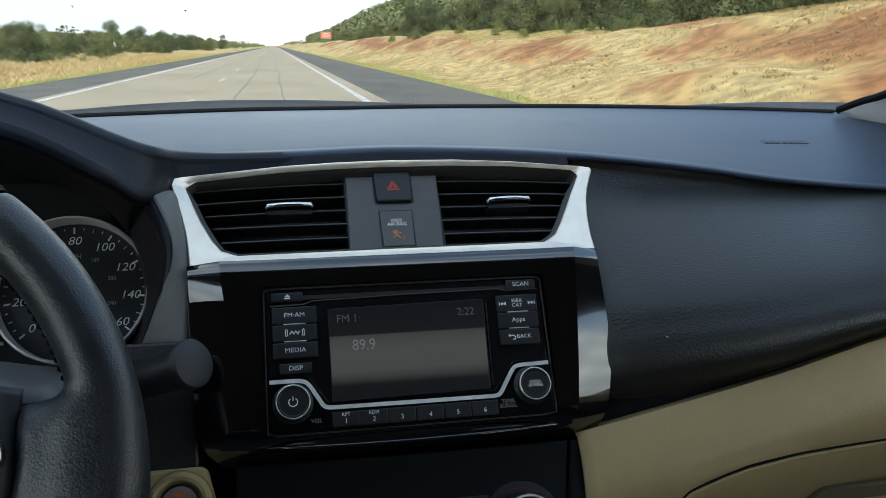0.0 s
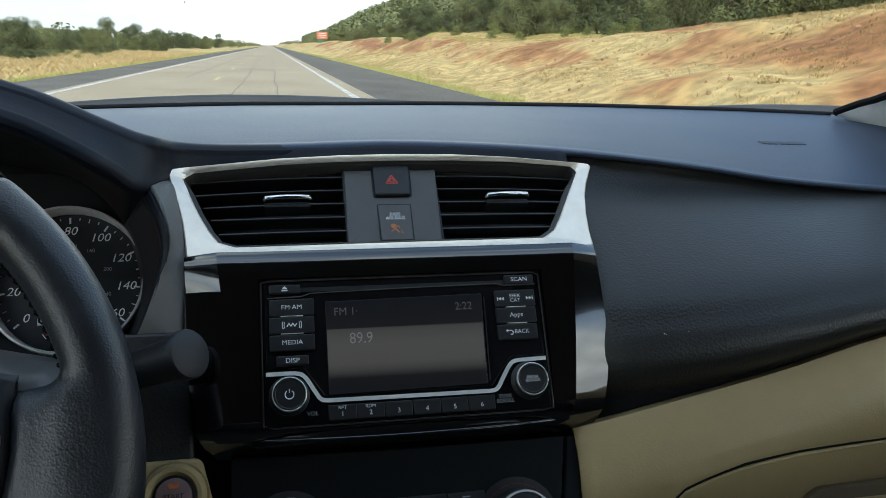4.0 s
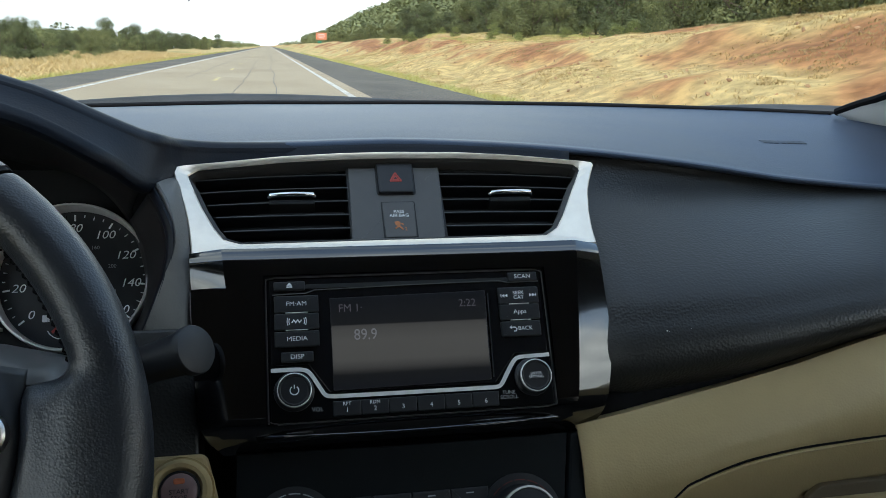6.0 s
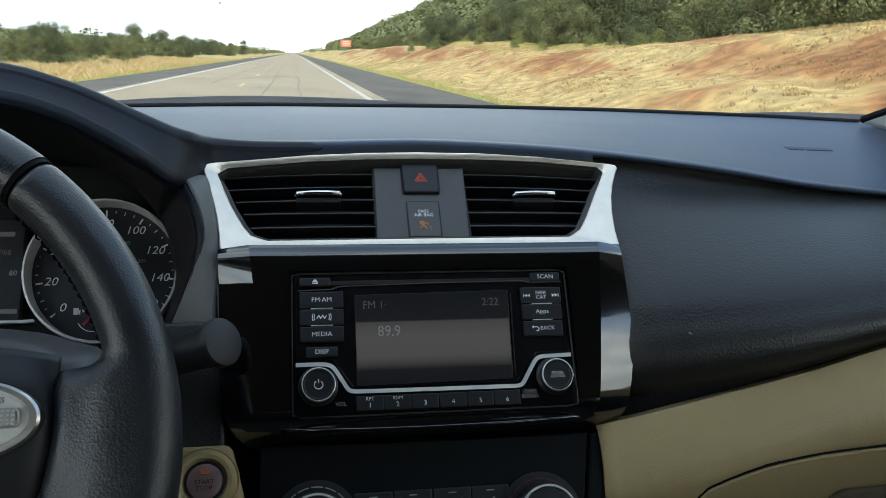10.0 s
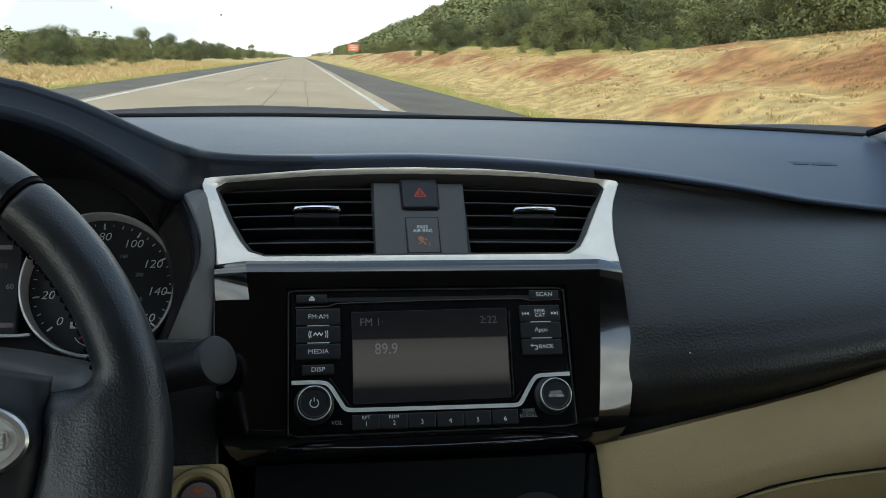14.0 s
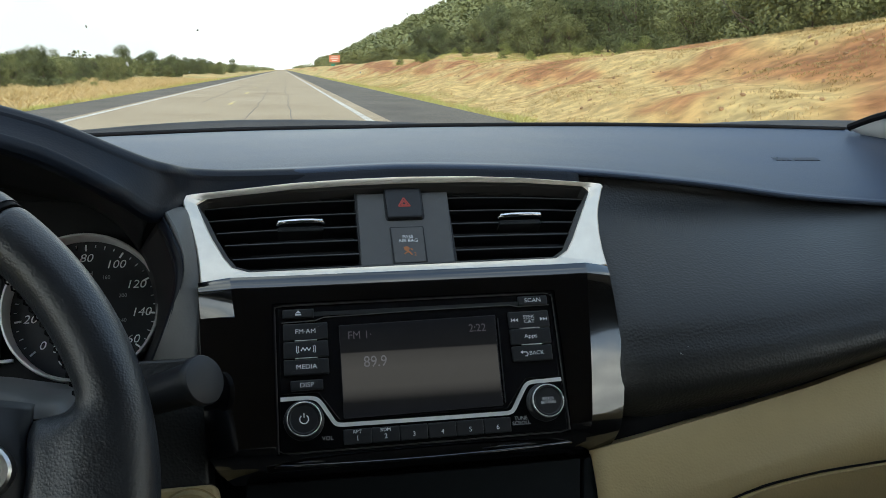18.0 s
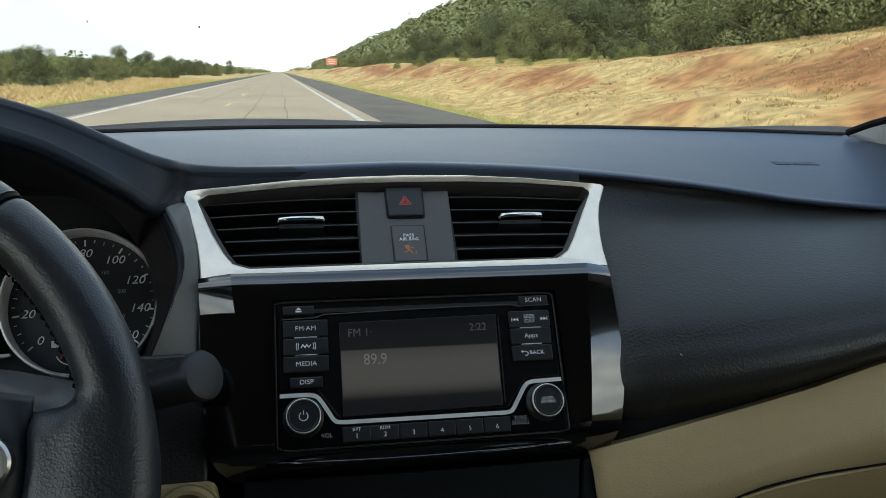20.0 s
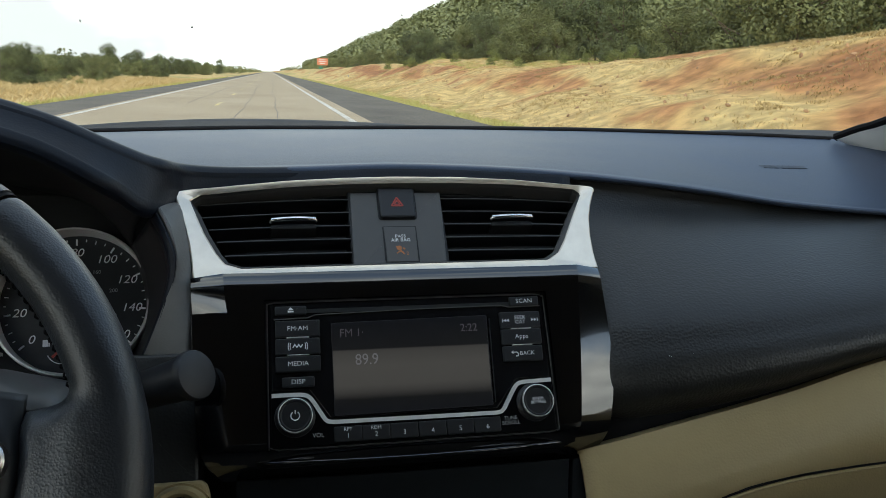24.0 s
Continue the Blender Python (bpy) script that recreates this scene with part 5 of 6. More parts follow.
def bank(x, y):
    """Height of the land: a flat road, a grassy cut bank and a wooded hill to the east, flatter land to the west."""
    if x > ROAD_R:
        s = x - ROAD_R
        wob = noise.noise(Vector((x * 0.05, y * 0.035, 1.7)))
        wob2 = noise.noise(Vector((x * 0.35, y * 0.3, 4.1))) + 0.9 * math.tanh(5 * noise.noise(Vector((x * 0.30, y * 0.11, 6.6)))) + 0.7 * abs(noise.noise(Vector((x * 0.8, y * 0.55, 2.6)))) - 0.3
        crest = 2.15 + 1.1 * wob
        k = min(1.0, max(0.0, (s - 1.2) / 9.5))
        k = k * k * (3 - 2 * k)
        h = -0.22 * math.exp(-((s - 1.2) / 0.9) ** 2) + crest * k + 0.20 * wob2 * min(1, s / 3)
        far = max(0.0, min(1.0, (980 - y) / 520))
        far = far * far * (3 - 2 * far)
        side = max(0.0, min(1.0, (y / x - 0.35) / 0.45))
        far *= side * side * (3 - 2 * side)
        if x > 20:
            h += far * 0.43 * min(x - 20, 210) * min(1, (x - 20) / 30) + 2.5 * noise.noise(Vector((x * 0.012, y * 0.012, 8.0))) * min(1, (x - 20) / 40)
        return h
    if x < ROAD_L:
        s = ROAD_L - x
        return -0.45 * min(1, s / 3.0) + 0.35 * noise.noise(Vector((x * 0.06, y * 0.03, 3.3))) * min(1, s / 4) + 0.10 * noise.noise(Vector((x * 0.4, y * 0.3, 9.1))) * min(1, s / 3) + min(max(0.0, s - 60) * 0.05, 16.0)
    return -0.06


def grass_cover(x, y):
    """How much of the ground dry grass hides: 0 is bare red soil."""
    v = 0.63 + 0.62 * noise.noise(Vector((x * 0.11, y * 0.045, 5.5))) + 0.60 * noise.noise(Vector((x * 0.42, y * 0.26, 1.5))) + 0.40 * noise.noise(Vector((x * 1.1, y * 0.7, 7.5)))
    if x > 0:
        v -= 0.20 * math.exp(-((x - 12.5) / 3.0) ** 2)
        v += 0.45 * math.exp(-((x - 5.6) / 1.6) ** 2) + 0.22 * math.exp(-((x - 8.5) / 2.2) ** 2)
    else:
        v += 0.2
    return max(0.0, min(1.0, v))


def ramp_material(name, noise_scale, stops, rough=0.9, detail_scale=30.0, bump=0.18, under=None, cover=0.0):
    m = bpy.data.materials.new(name)
    m.use_nodes = True
    n, l = m.node_tree.nodes, m.node_tree.links
    b = n["Principled BSDF"]
    b.inputs["Roughness"].default_value = rough
    b.inputs["Specular IOR Level"].default_value = 0.15
    co = n.new("ShaderNodeTexCoord")
    mp = n.new("ShaderNodeMapping")
    mp.inputs["Scale"].default_value = (1.0, 0.6, 1.0)
    t1 = n.new("ShaderNodeTexNoise")
    t1.inputs["Scale"].default_value = noise_scale
    t1.inputs["Detail"].default_value = 9
    t1.inputs["Roughness"].default_value = 0.55
    r = n.new("ShaderNodeValToRGB")
    e = r.color_ramp.elements
    while len(e) < len(stops):
        e.new(0.5)
    for k, (p, c) in enumerate(stops):
        e[k].position, e[k].color = p, (*c, 1)
    t2 = n.new("ShaderNodeTexNoise")
    t2.inputs["Scale"].default_value = detail_scale
    t2.inputs["Detail"].default_value = 6
    bp = n.new("ShaderNodeBump")
    bp.inputs["Strength"].default_value = bump
    bp.inputs["Distance"].default_value = 0.05
    l.new(co.outputs["Object"], mp.inputs["Vector"])
    l.new(mp.outputs["Vector"], t1.inputs["Vector"])
    l.new(co.outputs["Object"], t2.inputs["Vector"])
    if cover:
        at = n.new("ShaderNodeAttribute")
        at.attribute_name = "cover"
        blend = n.new("ShaderNodeMix")
        blend.inputs[0].default_value = cover
        l.new(t1.outputs["Fac"], blend.inputs[2])
        l.new(at.outputs["Fac"], blend.inputs[3])
        l.new(blend.outputs[0], r.inputs["Fac"])
    else:
        l.new(t1.outputs["Fac"], r.inputs["Fac"])
    bw = n.new("ShaderNodeMix")
    bw.data_type, bw.blend_type = "RGBA", "MULTIPLY"
    bw.inputs[0].default_value = 0.75
    cr = n.new("ShaderNodeValToRGB")
    cr.color_ramp.elements[0].color, cr.color_ramp.elements[0].position = (0.55, 0.55, 0.55, 1), 0.35
    cr.color_ramp.elements[1].color, cr.color_ramp.elements[1].position = (1.25, 1.22, 1.18, 1), 0.65
    l.new(t2.outputs["Fac"], cr.inputs["Fac"])
    l.new(r.outputs["Color"], bw.inputs[6])
    l.new(cr.outputs["Color"], bw.inputs[7])
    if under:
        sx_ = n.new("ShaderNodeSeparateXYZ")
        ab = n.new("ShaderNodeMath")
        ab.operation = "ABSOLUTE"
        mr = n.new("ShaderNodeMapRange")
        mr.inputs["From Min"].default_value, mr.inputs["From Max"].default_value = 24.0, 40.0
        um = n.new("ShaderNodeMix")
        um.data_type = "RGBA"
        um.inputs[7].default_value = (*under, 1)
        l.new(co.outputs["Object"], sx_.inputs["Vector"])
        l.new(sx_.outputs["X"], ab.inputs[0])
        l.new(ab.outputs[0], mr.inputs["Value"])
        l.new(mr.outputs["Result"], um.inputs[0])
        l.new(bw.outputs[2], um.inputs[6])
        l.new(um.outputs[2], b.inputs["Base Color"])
    else:
        l.new(bw.outputs[2], b.inputs["Base Color"])
    l.new(t2.outputs["Fac"], bp.inputs["Height"])
    l.new(bp.outputs["Normal"], b.inputs["Normal"])
    return m


STRAW, STRAW_D, SOIL, SOIL_D, OLIVE_S = (0.62, 0.45, 0.195), (0.54, 0.345, 0.14), (0.47, 0.24, 0.100), (0.36, 0.165, 0.070), (0.42, 0.37, 0.14)
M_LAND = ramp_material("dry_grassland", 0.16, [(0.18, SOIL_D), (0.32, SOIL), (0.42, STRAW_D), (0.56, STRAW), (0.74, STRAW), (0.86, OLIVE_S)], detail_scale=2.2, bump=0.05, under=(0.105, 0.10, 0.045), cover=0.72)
M_ROAD = ramp_material("worn_asphalt", 0.35, [(0.3, (0.40, 0.315, 0.21)), (0.5, (0.46, 0.37, 0.25)), (0.7, (0.50, 0.405, 0.28))], rough=0.85, detail_scale=22.0, bump=0.15)
M_SHOULDER = ramp_material("dark_shoulder", 0.5, [(0.3, (0.135, 0.121, 0.100)), (0.7, (0.20, 0.178, 0.148))], rough=0.9, detail_scale=18.0, bump=0.3)
M_LINE = material("road_paint_white", (0.74, 0.71, 0.64), 0.8, second=(0.44, 0.39, 0.32), vary_scale=1.6)
M_YELLOW = material("road_paint_yellow", (0.66, 0.50, 0.17), 0.8, second=(0.50, 0.41, 0.25), vary_scale=1.4)
M_TAR = material("tar", (0.20, 0.168, 0.13), 0.8, vary=0.3, vary_scale=6)
M_LEAF = material("juniper_leaf", (0.168, 0.176, 0.074), 0.75, spec=0.2, vary=0.35, vary_scale=1.2, island=0.3)
M_LEAF_D = material("pine_leaf", (0.118, 0.132, 0.060), 0.75, spec=0.2, vary=0.35, vary_scale=1.2, island=0.3)
M_LEAF_Y = material("shrub_leaf", (0.21, 0.23, 0.075), 0.75, spec=0.2, vary=0.3, vary_scale=1.5, island=0.4)
M_BARK = material("bark", (0.12, 0.085, 0.06), 0.9, vary=0.3, vary_scale=8, bump=0.5, bump_scale=40)
M_STRAW = material("straw", (0.62, 0.48, 0.25), 0.8, spec=0.2, second=(0.48, 0.345, 0.16), vary_scale=0.4, island=0.35)
M_STRAW_G = material("verge_grass", (0.36, 0.36, 0.12), 0.8, spec=0.2, second=(0.44, 0.37, 0.15), vary_scale=0.5, island=0.35)

xs = sorted(set([-900, -500, -300, -200, -140, -100, -70, -50, -40, -32, -26, -22, -19, -16.5, -14.5, -13, -11.5, -10, -9, -8.2, -7.5, -7.05, -5, 0, 3, 4.6, 5.05, 5.25, 5.5, 5.8, 6.2, 6.7, 7.2, 7.8, 8.4, 9, 9.6, 10.2, 10.8, 11.5, 12.2, 13, 13.8, 14.6, 15.5, 16.5, 18, 20, 22.5, 26, 30, 36, 44, 55, 70, 90, 120, 155, 200, 260, 340, 500, 900]))
ys = list(np.concatenate((np.arange(-60, 0, 10), np.arange(0, 60, 0.8), np.arange(60, 150, 2.5), np.arange(150, 400, 10), np.arange(400, 1200, 40), [1300, 1600, 2200, 3200, 4200])))
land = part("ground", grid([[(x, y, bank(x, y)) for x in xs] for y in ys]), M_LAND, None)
cover_at = land.data.attributes.new("cover", "FLOAT", "POINT")
cover_at.data.foreach_set("value", [grass_cover(v.co.x, v.co.y) for v in land.data.vertices])
tagged(land, "dry grassland with straw grass and bare red soil", "ground", kind="structure")


def strip(name, x0, x1, y0, y1, z, mat, label, category, step=40.0, wob=0.0):
    n = max(2, int((y1 - y0) / step))
    rows = []
    for i in range(n + 1):
        y = y0 + (y1 - y0) * i / n
        d = wob * noise.noise(Vector((x0, y * 0.15, 2.2)))
        e = wob * noise.noise(Vector((x1, y * 0.15, 7.2)))
        rows.append([(x0 + d, y, z - 0.02), (x0 + d, y, z), (x1 + e, y, z), (x1 + e, y, z - 0.02)])
    ob = part(name, grid(rows), mat, None, smooth=False)
    return tagged(ob, label, category, kind="structure")


strip("road", -5.15, 2.28, -60, 3500, 0.0, M_ROAD, "worn tan-grey asphalt highway", "road")
strip("shoulder_right", 2.28, ROAD_R, -60, 3500, -0.004, M_SHOULDER, "dark asphalt shoulder", "road", 30.0)
strip("shoulder_left", ROAD_L, -5.15, -60, 3500, -0.004, M_SHOULDER, "dark asphalt shoulder", "road", 30.0)
edge_r = strip("edge_line_right", 1.75, 1.91, -60, 1500, 0.006, M_LINE, "worn white edge line on the road", "road marking", 6.0, 0.02)
edge_l = strip("edge_line_left", -4.97, -4.81, -60, 1500, 0.006, M_LINE, "worn white edge line on the road", "road marking", 6.0, 0.02)
for i in range(14):
    y0 = 3.5 + i * 12.2
    d = strip("centre_dash", -1.93, -1.81, y0, y0 + 3.05, 0.006, M_YELLOW, "faded yellow centre dash on the road", "road marking", 1.0, 0.01)
    d["group"] = "centre dashes"
# tar-sealed cracks wandering along the lanes
for i, (x0, y0, y1) in enumerate(((0.05, 13, 60), (-0.95, 15, 75), (0.1, 66, 130), (-2.9, 30, 80))):
    pts, x = [], x0
    for k in range(int((y1 - y0) / 1.2)):
        x += rn.uniform(-0.04, 0.04) + (x0 - x) * 0.06
        pts.append((x, y0 + k * 1.2))
    c = part("sealed_crack", band(pts, 0.028, 0.0, 0.005), M_TAR, None, smooth=False)
    tagged(c, "dark tar-sealed crack in the asphalt", "road crack", "sealed cracks", "structure")


# ---------------------------------------------------------------- trees
def crown_mesh(seed, blobs, count, size, squash=0.8):
    r = random.Random(seed)
    bm = bmesh.new()
    verts, faces = [], []
    tot = sum(b[3] ** 2 for b in blobs)
    for bx, by, bz, br in blobs:
        for _ in range(int(count * br * br / tot)):
            d = Vector((r.gauss(0, 1), r.gauss(0, 1), r.gauss(0, 1))).normalized()
            q = br * (0.55 + 0.5 * r.random()) * (1 + 0.25 * math.sin(5 * d.x + seed) * math.sin(4 * d.y + 2 * d.z))
            p = Vector((bx, by, bz)) + Vector((d.x * q, d.y * q, d.z * q * squash))
            n = (d + Vector((r.uniform(-1, 1), r.uniform(-1, 1), r.uniform(-0.4, 1.2))) * 0.8).normalized()
            a = n.orthogonal().normalized()
            a.rotate(Matrix.Rotation(r.uniform(0, 6.28), 3, n))
            b = n.cross(a)
            s = size * r.uniform(0.6, 1.4)
            k = len(verts)
            verts += [p - a * s * 0.5, p - b * s * 0.35 + n * s * 0.12, p + a * s * 0.7, p + b * s * 0.35 + n * s * 0.12]
            faces += [(k, k + 1, k + 2), (k, k + 2, k + 3)]
    me = bpy.data.meshes.new("crown")
    me.from_pydata(verts, [], faces)
    bm.free()
    return me


def tree(seed, h, w, mat, dense_n, label, category="tree", leaf=0.17, trunk=True):
    r = random.Random(seed)
    t = thing("tree" if category == "tree" else "shrub", label, category)
    if trunk:
        bm = tube([(0, 0, -0.3), (0.04, 0.02, h * 0.18), (-0.05, 0.03, h * 0.42), (0.02, -0.03, h * 0.72)], [0.055 * h / 2.2, 0.045 * h / 2.2, 0.032 * h / 2.2, 0.012], 9)
        for k in range(6):
            a = r.uniform(0, 6.28)
            z = h * r.uniform(0.12, 0.5)
            q = w * r.uniform(0.25, 0.42)
            tube([(0, 0, z), (q * 0.5 * math.cos(a), q * 0.5 * math.sin(a), z + h * 0.07), (q * math.cos(a), q * math.sin(a), z + h * 0.2)], [0.05, 0.035, 0.012], 6, bm=bm)
        part("trunk", bm, M_BARK, t)
    blobs = [(0, 0, h * 0.55, w * 0.34), (0, 0, h * 0.80, w * 0.22)]
    for k in range(7):
        a = k * 2.4 + r.uniform(-0.5, 0.5)
        q = w * r.uniform(0.16, 0.33)
        z = h * r.uniform(0.16, 0.78)
        blobs.append((q * math.cos(a), q * math.sin(a), z, w * r.uniform(0.16, 0.27) * (1.15 - 0.4 * z / h)))
    for k in range(4):
        a = k * 1.57 + r.uniform(-0.4, 0.4)
        blobs.append((w * 0.24 * math.cos(a), w * 0.24 * math.sin(a), h * r.uniform(0.10, 0.20), w * r.uniform(0.20, 0.27)))
    me = crown_mesh(seed, blobs, dense_n, leaf)
    me.materials.append(mat)
    ob = new("crown", me)
    ob.parent = t
    return t


KINDS = [tree(1, 4.2, 3.6, M_LEAF, 8600, "round olive-green juniper on dry grass", leaf=0.105), tree(2, 5.2, 3.8, M_LEAF_D, 9000, "dark green pinyon pine on dry grass", leaf=0.11), tree(3, 3.4, 3.4, M_LEAF, 7600, "low spreading olive-green juniper", leaf=0.105),
         tree(4, 6.2, 4.2, M_LEAF_D, 9800, "tall dark green pine on dry grass", leaf=0.12), tree(5, 1.5, 1.8, M_LEAF_Y, 2600, "small yellow-green shrub on the dry grass bank", "shrub", 0.07)]
spots = []


def put(kind, x, y, s):
    m = pose(x, y, bank(x, y) - 0.05, rn.uniform(-3, 3), rn.uniform(-3, 3), rn.uniform(0, 360)) @ Matrix.Diagonal((s * rn.uniform(0.9, 1.12), s * rn.uniform(0.9, 1.12), s, 1))
    spots.append((kind, m))


for i in range(95):
    y = 14 + 250 * rn.random() ** 1.5
    x = rn.uniform(16.5, 26) + 0.05 * y * rn.random()
    put(rn.choice((0, 0, 1, 2, 2, 3)), x, y, rn.uniform(0.75, 1.15))
for i in range(90):
    y = 42 + 330 * rn.random() ** 1.3
    x = -rn.uniform(15, 25) - 0.07 * y * rn.random()
    put(rn.choice((0, 0, 1, 1, 2, 3)), x, y, rn.uniform(0.36, 0.64) * (1 + y / 320))
for i in range(26):
    y = rn.uniform(30, 110)
    put(4, rn.choice((rn.uniform(13.5, 18), rn.uniform(-20, -15))), y, rn.uniform(0.35, 0.7))
used = set()
for kind, m in spots:
    if kind not in used:
        used.add(kind)
        KINDS[kind].matrix_world = m
        KINDS[kind]["group"] = "roadside trees"
    else:
        c = copy_thing(KINDS[kind], Matrix.LocRotScale(m.translation, m.to_quaternion(), None))
        c.scale = m.to_scale()
        c["group"] = "roadside trees"

# woods on the hill and the western flats, beyond counting
M_WOOD = material("woodland_leaf", (0.166, 0.176, 0.080), 0.8, spec=0.15, vary=0.22, vary_scale=0.08, island=0.28)
stand = []
for i in range(6000):
    y = 30 + 950 * rn.random() ** 1.2
    x = 26 + 230 * rn.random() ** 1.5
    if x > 0.04 * y and y > 0.55 * x:
        stand.append((x, y, rn.uniform(3.2, 5.8) * (1 + y / 1600)))
for i in range(2600):
    y = 60 + 1500 * rn.random() ** 1.3
    stand.append((-32 - 0.02 * y - 420 * rn.random() ** 1.6, y, rn.uniform(3.0, 5.2) * (1 + y / 2500)))
for i in range(500):
    stand.append((rn.choice((-1, 1)) * rn.uniform(15, 60), rn.uniform(300, 1700), rn.uniform(2.5, 5.0)))
npr = np.random.RandomState(3)
leafy = np.array([850 if 0 < x < 60 and y < 95 else 130 if y < 190 and abs(x) < 75 else 40 for x, y, h in stand])
base = np.array([(x, y, bank(x, y), h) for x, y, h in stand]).repeat(leafy, 0)
d = npr.normal(size=(len(base), 3))
d /= np.linalg.norm(d, axis=1)[:, None]
h = base[:, 3:4]
wide = (0.36 + 0.16 * npr.random_sample((len(stand), 1))).repeat(leafy, 0) * h * 0.85
reach = 0.75 + 0.35 * npr.random_sample((len(base), 1))
at_ = base[:, :3] + d * np.hstack((wide, wide, h * 0.44)) * reach
at_[:, 2] += h[:, 0] * 0.5
nn = d + npr.uniform(-0.8, 0.8, d.shape) + np.array((0, 0, 0.35))
nn /= np.linalg.norm(nn, axis=1)[:, None]
aa = np.cross(nn, npr.normal(size=d.shape))
aa /= np.linalg.norm(aa, axis=1)[:, None]
bb = np.cross(nn, aa)
ss = h * npr.uniform(0.055, 0.125, (len(base), 1)) * np.where(leafy > 200, 0.25, np.where(leafy > 100, 0.66, 1.0)).repeat(leafy)[:, None]
vv = np.stack((at_ - aa * ss, at_ - bb * ss * 0.7, at_ + aa * ss * 1.1, at_ + bb * ss * 0.7), 1).reshape(-1, 3)
me = bpy.data.meshes.new("woodland")
me.vertices.add(len(vv))
me.vertices.foreach_set("co", vv.ravel())
me.loops.add(len(vv))
me.loops.foreach_set("vertex_index", np.arange(len(vv)))
me.polygons.add(len(base))
me.polygons.foreach_set("loop_start", np.arange(0, len(vv), 4))
me.update(calc_edges=True)
me.materials.append(M_WOOD)
tagged(new("woodland", me), "dense dark green pinyon and juniper woodland on the hill", "woodland", kind="stuff")

# dry grass, in tufts
def tufts(name, mat, places, label, broad=0.02, lean=0.35):
    v, f = [], []
    for x, y, h, n in places:
        z = bank(x, y)
        for _ in range(n):
            a = rn.uniform(0, 6.28)
            q = h * rn.uniform(0.05, lean)
            bx, by = x + rn.uniform(-0.12, 0.12), y + rn.uniform(-0.12, 0.12)
            c, s = math.cos(a), math.sin(a)
            hh = h * rn.uniform(0.6, 1.2)
            w = 0.008 + broad * h
            k = len(v)
            v.extend(((bx - s * w, by + c * w, z - 0.03), (bx + s * w, by - c * w, z - 0.03), (bx + c * q + s * w * 0.6, by + s * q - c * w * 0.6, z + hh * 0.7), (bx + c * q * 1.8, by + s * q * 1.8, z + hh)))
            f.extend(((k, k + 1, k + 2), (k, k + 2, k + 3)))
    me = bpy.data.meshes.new(name)
    me.from_pydata(v, [], f)
    me.materials.append(mat)
    return tagged(new(name, me), label, "grass", kind="stuff")


spot = []
for i in range(70000):
    y = 10 + 95 * rn.random() ** 1.5
    x = 5.6 + 15 * rn.random()
    cover = grass_cover(x, y)
    if rn.random() > cover * 1.1 - 0.42:
        continue
    spot.append((x, y, rn.uniform(0.025, 0.055) * (0.7 + 0.6 * cover), 5))
for i in range(7000):
    y = 12 + 110 * rn.random() ** 1.5
    x = -9 - 14 * rn.random()
    spot.append((x, y, rn.uniform(0.2, 0.5), 4))
tufts("dry_grass", M_STRAW, spot, "tufts of dry straw-coloured grass on the banks", 0.05, 1.0)
spot = []
for i in range(6000):
    y = 8 + 140 * rn.random() ** 1.6
    spot.append((rn.choice((5.2 + 1.3 * rn.random() ** 2, 5.2 + 1.3 * rn.random() ** 2, -7.3 - 1.6 * rn.random() ** 2)), y, rn.uniform(0.06, 0.18), 5))
for i in range(16000):
    y = 22 + 90 * rn.random() ** 1.4
    x = 13.0 + 9.0 * rn.random() ** 0.8
    if noise.noise(Vector((x * 0.22, y * 0.10, 4.5))) > -0.12:
        spot.append((x, y, rn.uniform(0.04, 0.10), 5))
tufts("verge_grass", M_STRAW_G, spot, "short yellow-green grass along the shoulder and high on the bank", 0.05, 0.8)

# ---------------------------------------------------------------- roadside furniture
M_POST = material("post_white", (0.62, 0.62, 0.60), 0.6, vary=0.1, vary_scale=6)
M_STEEL = material("galvanised_steel", (0.34, 0.35, 0.36), 0.5, metal=0.7, vary=0.15, vary_scale=9)
M_BOARD = material("sign_orange", (0.62, 0.20, 0.10), 0.5, vary=0.08, vary_scale=3)
M_GREEN = material("sign_green", (0.03, 0.22, 0.13), 0.5, vary=0.08, vary_scale=3)
post = thing("marker_post", "slim white roadside marker post with grey reflector", "marker post", group="marker posts")
part("post", tube([(0, 0, -0.2), (0, 0, 0.6), (0, 0, 1.15)], [0.05, 0.05, 0.045], 8, 0.4), M_POST, post)
part("reflector", plate(rrect(0, 1.0, 0.075, 0.12, 0.01), 0, 0.012, 0.002), M_STEEL, post, "grey reflector", local=pose(0, -0.024, 0, 90, 0, 0))
places = [(5.2, y) for y in (58, 118, 178)] + [(-8.0, y) for y in (74, 140, 205)]
for i, (x, y) in enumerate(places):
    m = pose(x, y, bank(x, y), rn.uniform(-2, 2), rn.uniform(-2, 2), 0)
    if i:
        copy_thing(post, m)
    else:
        post.matrix_world = m
sx, sy = 12.0, 200.0
sign = thing("road_sign", "orange-brown roadside sign board on two steel posts", "road sign", pose(sx, sy, bank(sx, sy)))
part("board", plate(rrect(0, 2.3, 2.5, 1.6, 0.08), 0, 0.03, 0.004), M_BOARD, sign, "orange-brown board", local=pose(0, -0.06, 0, 90, 0, 0))
for k in (-1, 1):
    part("post", tube([(0.8 * k, 0, -0.4), (0.8 * k, 0, 1.5), (0.8 * k, 0, 3.0)], 0.045, 8), M_STEEL, sign)
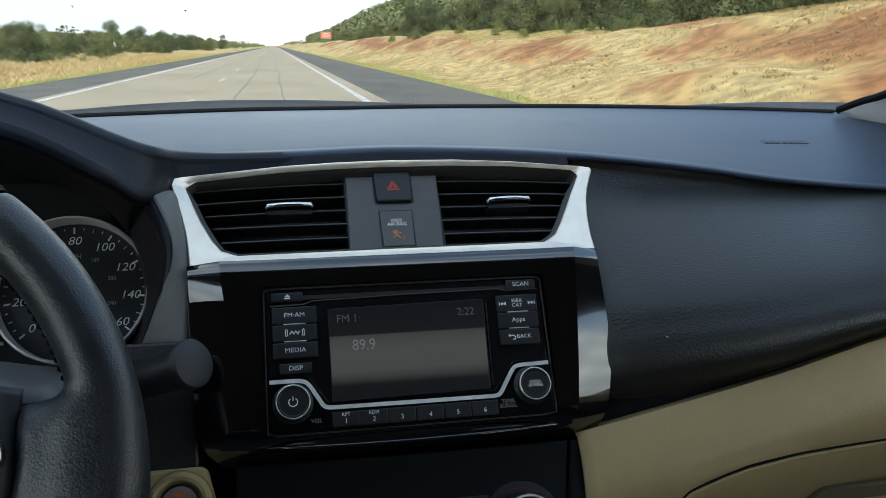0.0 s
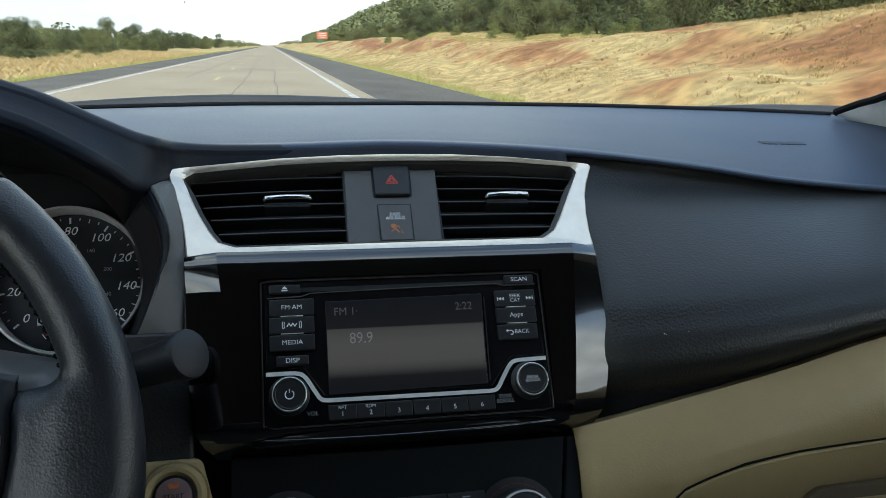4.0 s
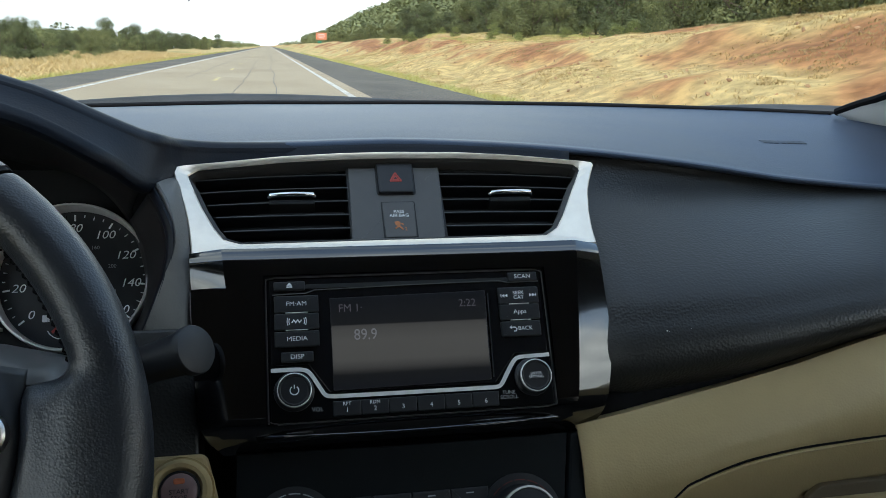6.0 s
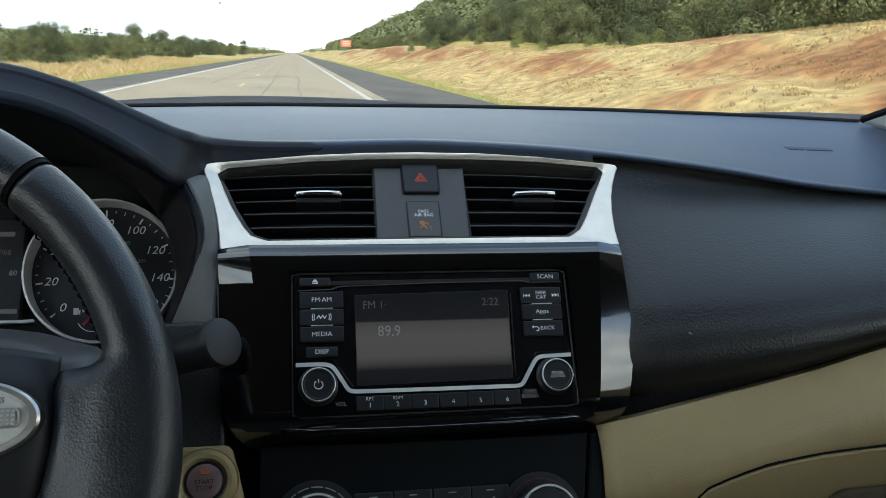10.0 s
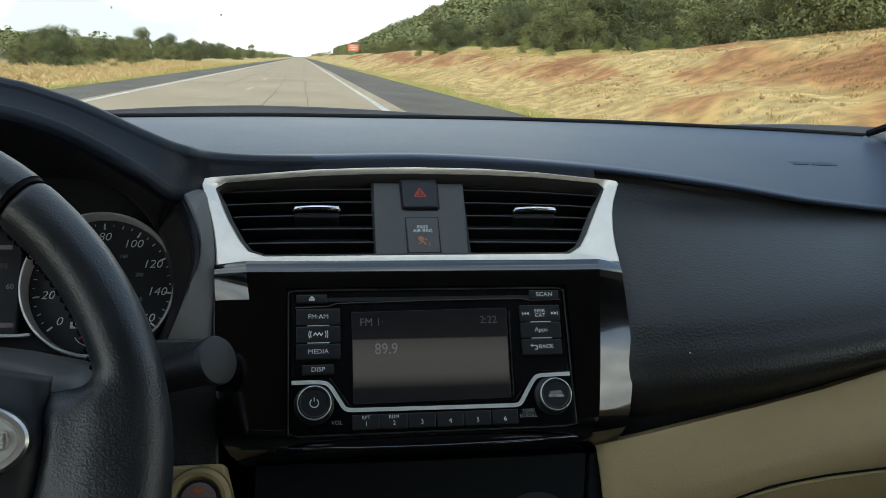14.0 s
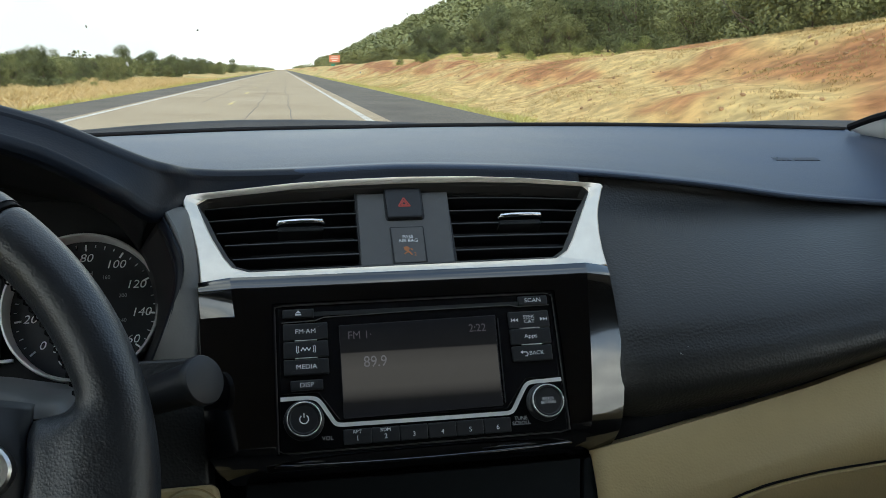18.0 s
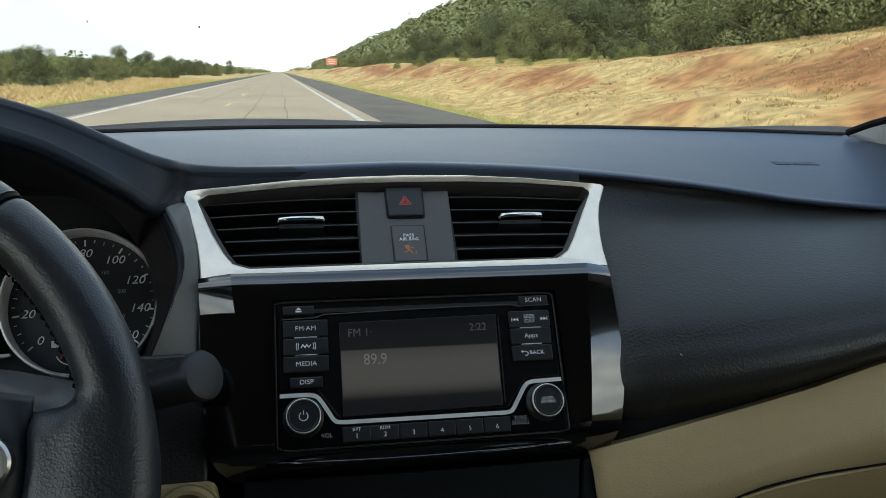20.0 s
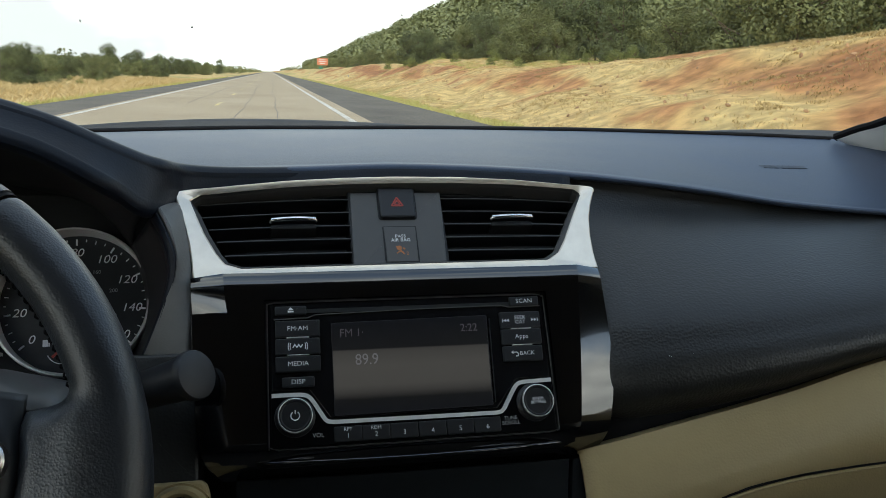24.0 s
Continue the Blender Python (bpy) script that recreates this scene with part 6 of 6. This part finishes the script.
for k, w in enumerate((1.5, 1.8, 1.2)):
    part("legend_bar", plate(rrect(0, 2.75 - 0.42 * k, w, 0.16, 0.02), 0, 0.006, 0.001), M_POST, sign, "pale legend bar", local=pose(0, -0.093, 0, 90, 0, 0))
part("lower_board", plate(rrect(-0.4, 0.9, 0.9, 0.5, 0.04), 0, 0.02, 0.003), M_GREEN, sign, "small green board", local=pose(0, -0.06, 0, 90, 0, 0))

# insect and dirt marks on the windscreen
for u, v, size, tall, mat, what in ((-0.1681, 0.2819, 0.0011, 0.8, M_BLACK, "dark"), (-0.2403, 0.2050, 0.0010, 2.4, M_DUST, "pale"), (-0.2642, 0.2872, 0.0008, 1.7, M_DUST, "pale"), (0.0305, 0.3234, 0.0008, 1.6, M_DUST, "pale")):
    far = 1.0 - 0.35 * u * u
    y = (far + 0.025) * (1 - v) + (0.30 - 0.25 * u * u) * v
    z = 1.066 + (1.395 - 0.05 * u * u - 1.066) * v + 0.03 * math.sin(math.pi * v)
    bm = bmesh.new()
    bmesh.ops.create_icosphere(bm, subdivisions=2, radius=size, matrix=pose(u * (1 - 0.10 * v), y - 0.002, z - 0.001, 0, -20, 0) @ Matrix.Diagonal((1.0, 0.6, tall, 1)))
    tagged(part("insect_mark", bm, mat, None), what + " dried insect mark on the windscreen", "insect mark", "insect marks")

# low brown weeds and stones scattered over the bank
M_WEED = material("brown_weed", (0.40, 0.285, 0.125), 0.85, spec=0.15, vary=0.3, vary_scale=1.0, island=0.4)
spot = []
for i in range(4500):
    y = 15 + 75 * rn.random() ** 1.5
    x = 6.5 + 12 * rn.random()
    if noise.noise(Vector((x * 0.3, y * 0.2, 12.5))) > -0.05:
        for _ in range(3):
            spot.append((x + rn.uniform(-0.15, 0.15), y + rn.uniform(-0.15, 0.15), rn.uniform(0.02, 0.04), 5))
tufts("brown_weeds", M_WEED, spot, "low brown weeds scattered over the dry bank", 0.12, 1.5)
M_STONE = material("red_stone", (0.40, 0.24, 0.13), 0.9, vary=0.3, vary_scale=4, bump=0.5, bump_scale=30, island=0.3)
bm = bmesh.new()
for i in range(260):
    y = 9 + 60 * rn.random() ** 1.5
    x = rn.uniform(7.5, 15)
    r0 = rn.uniform(0.02, 0.075)
    bmesh.ops.create_icosphere(bm, subdivisions=1, radius=r0, matrix=pose(x, y, bank(x, y) + r0 * 0.25, rn.uniform(0, 90), rn.uniform(0, 90), rn.uniform(0, 360)) @ Matrix.Diagonal((1.2, 0.8, 0.6, 1)))
stones = part("loose_stones", bm, M_STONE, None, smooth=False)
tagged(stones, "loose red-brown stones lying on the bare bank", "stones", kind="stuff")
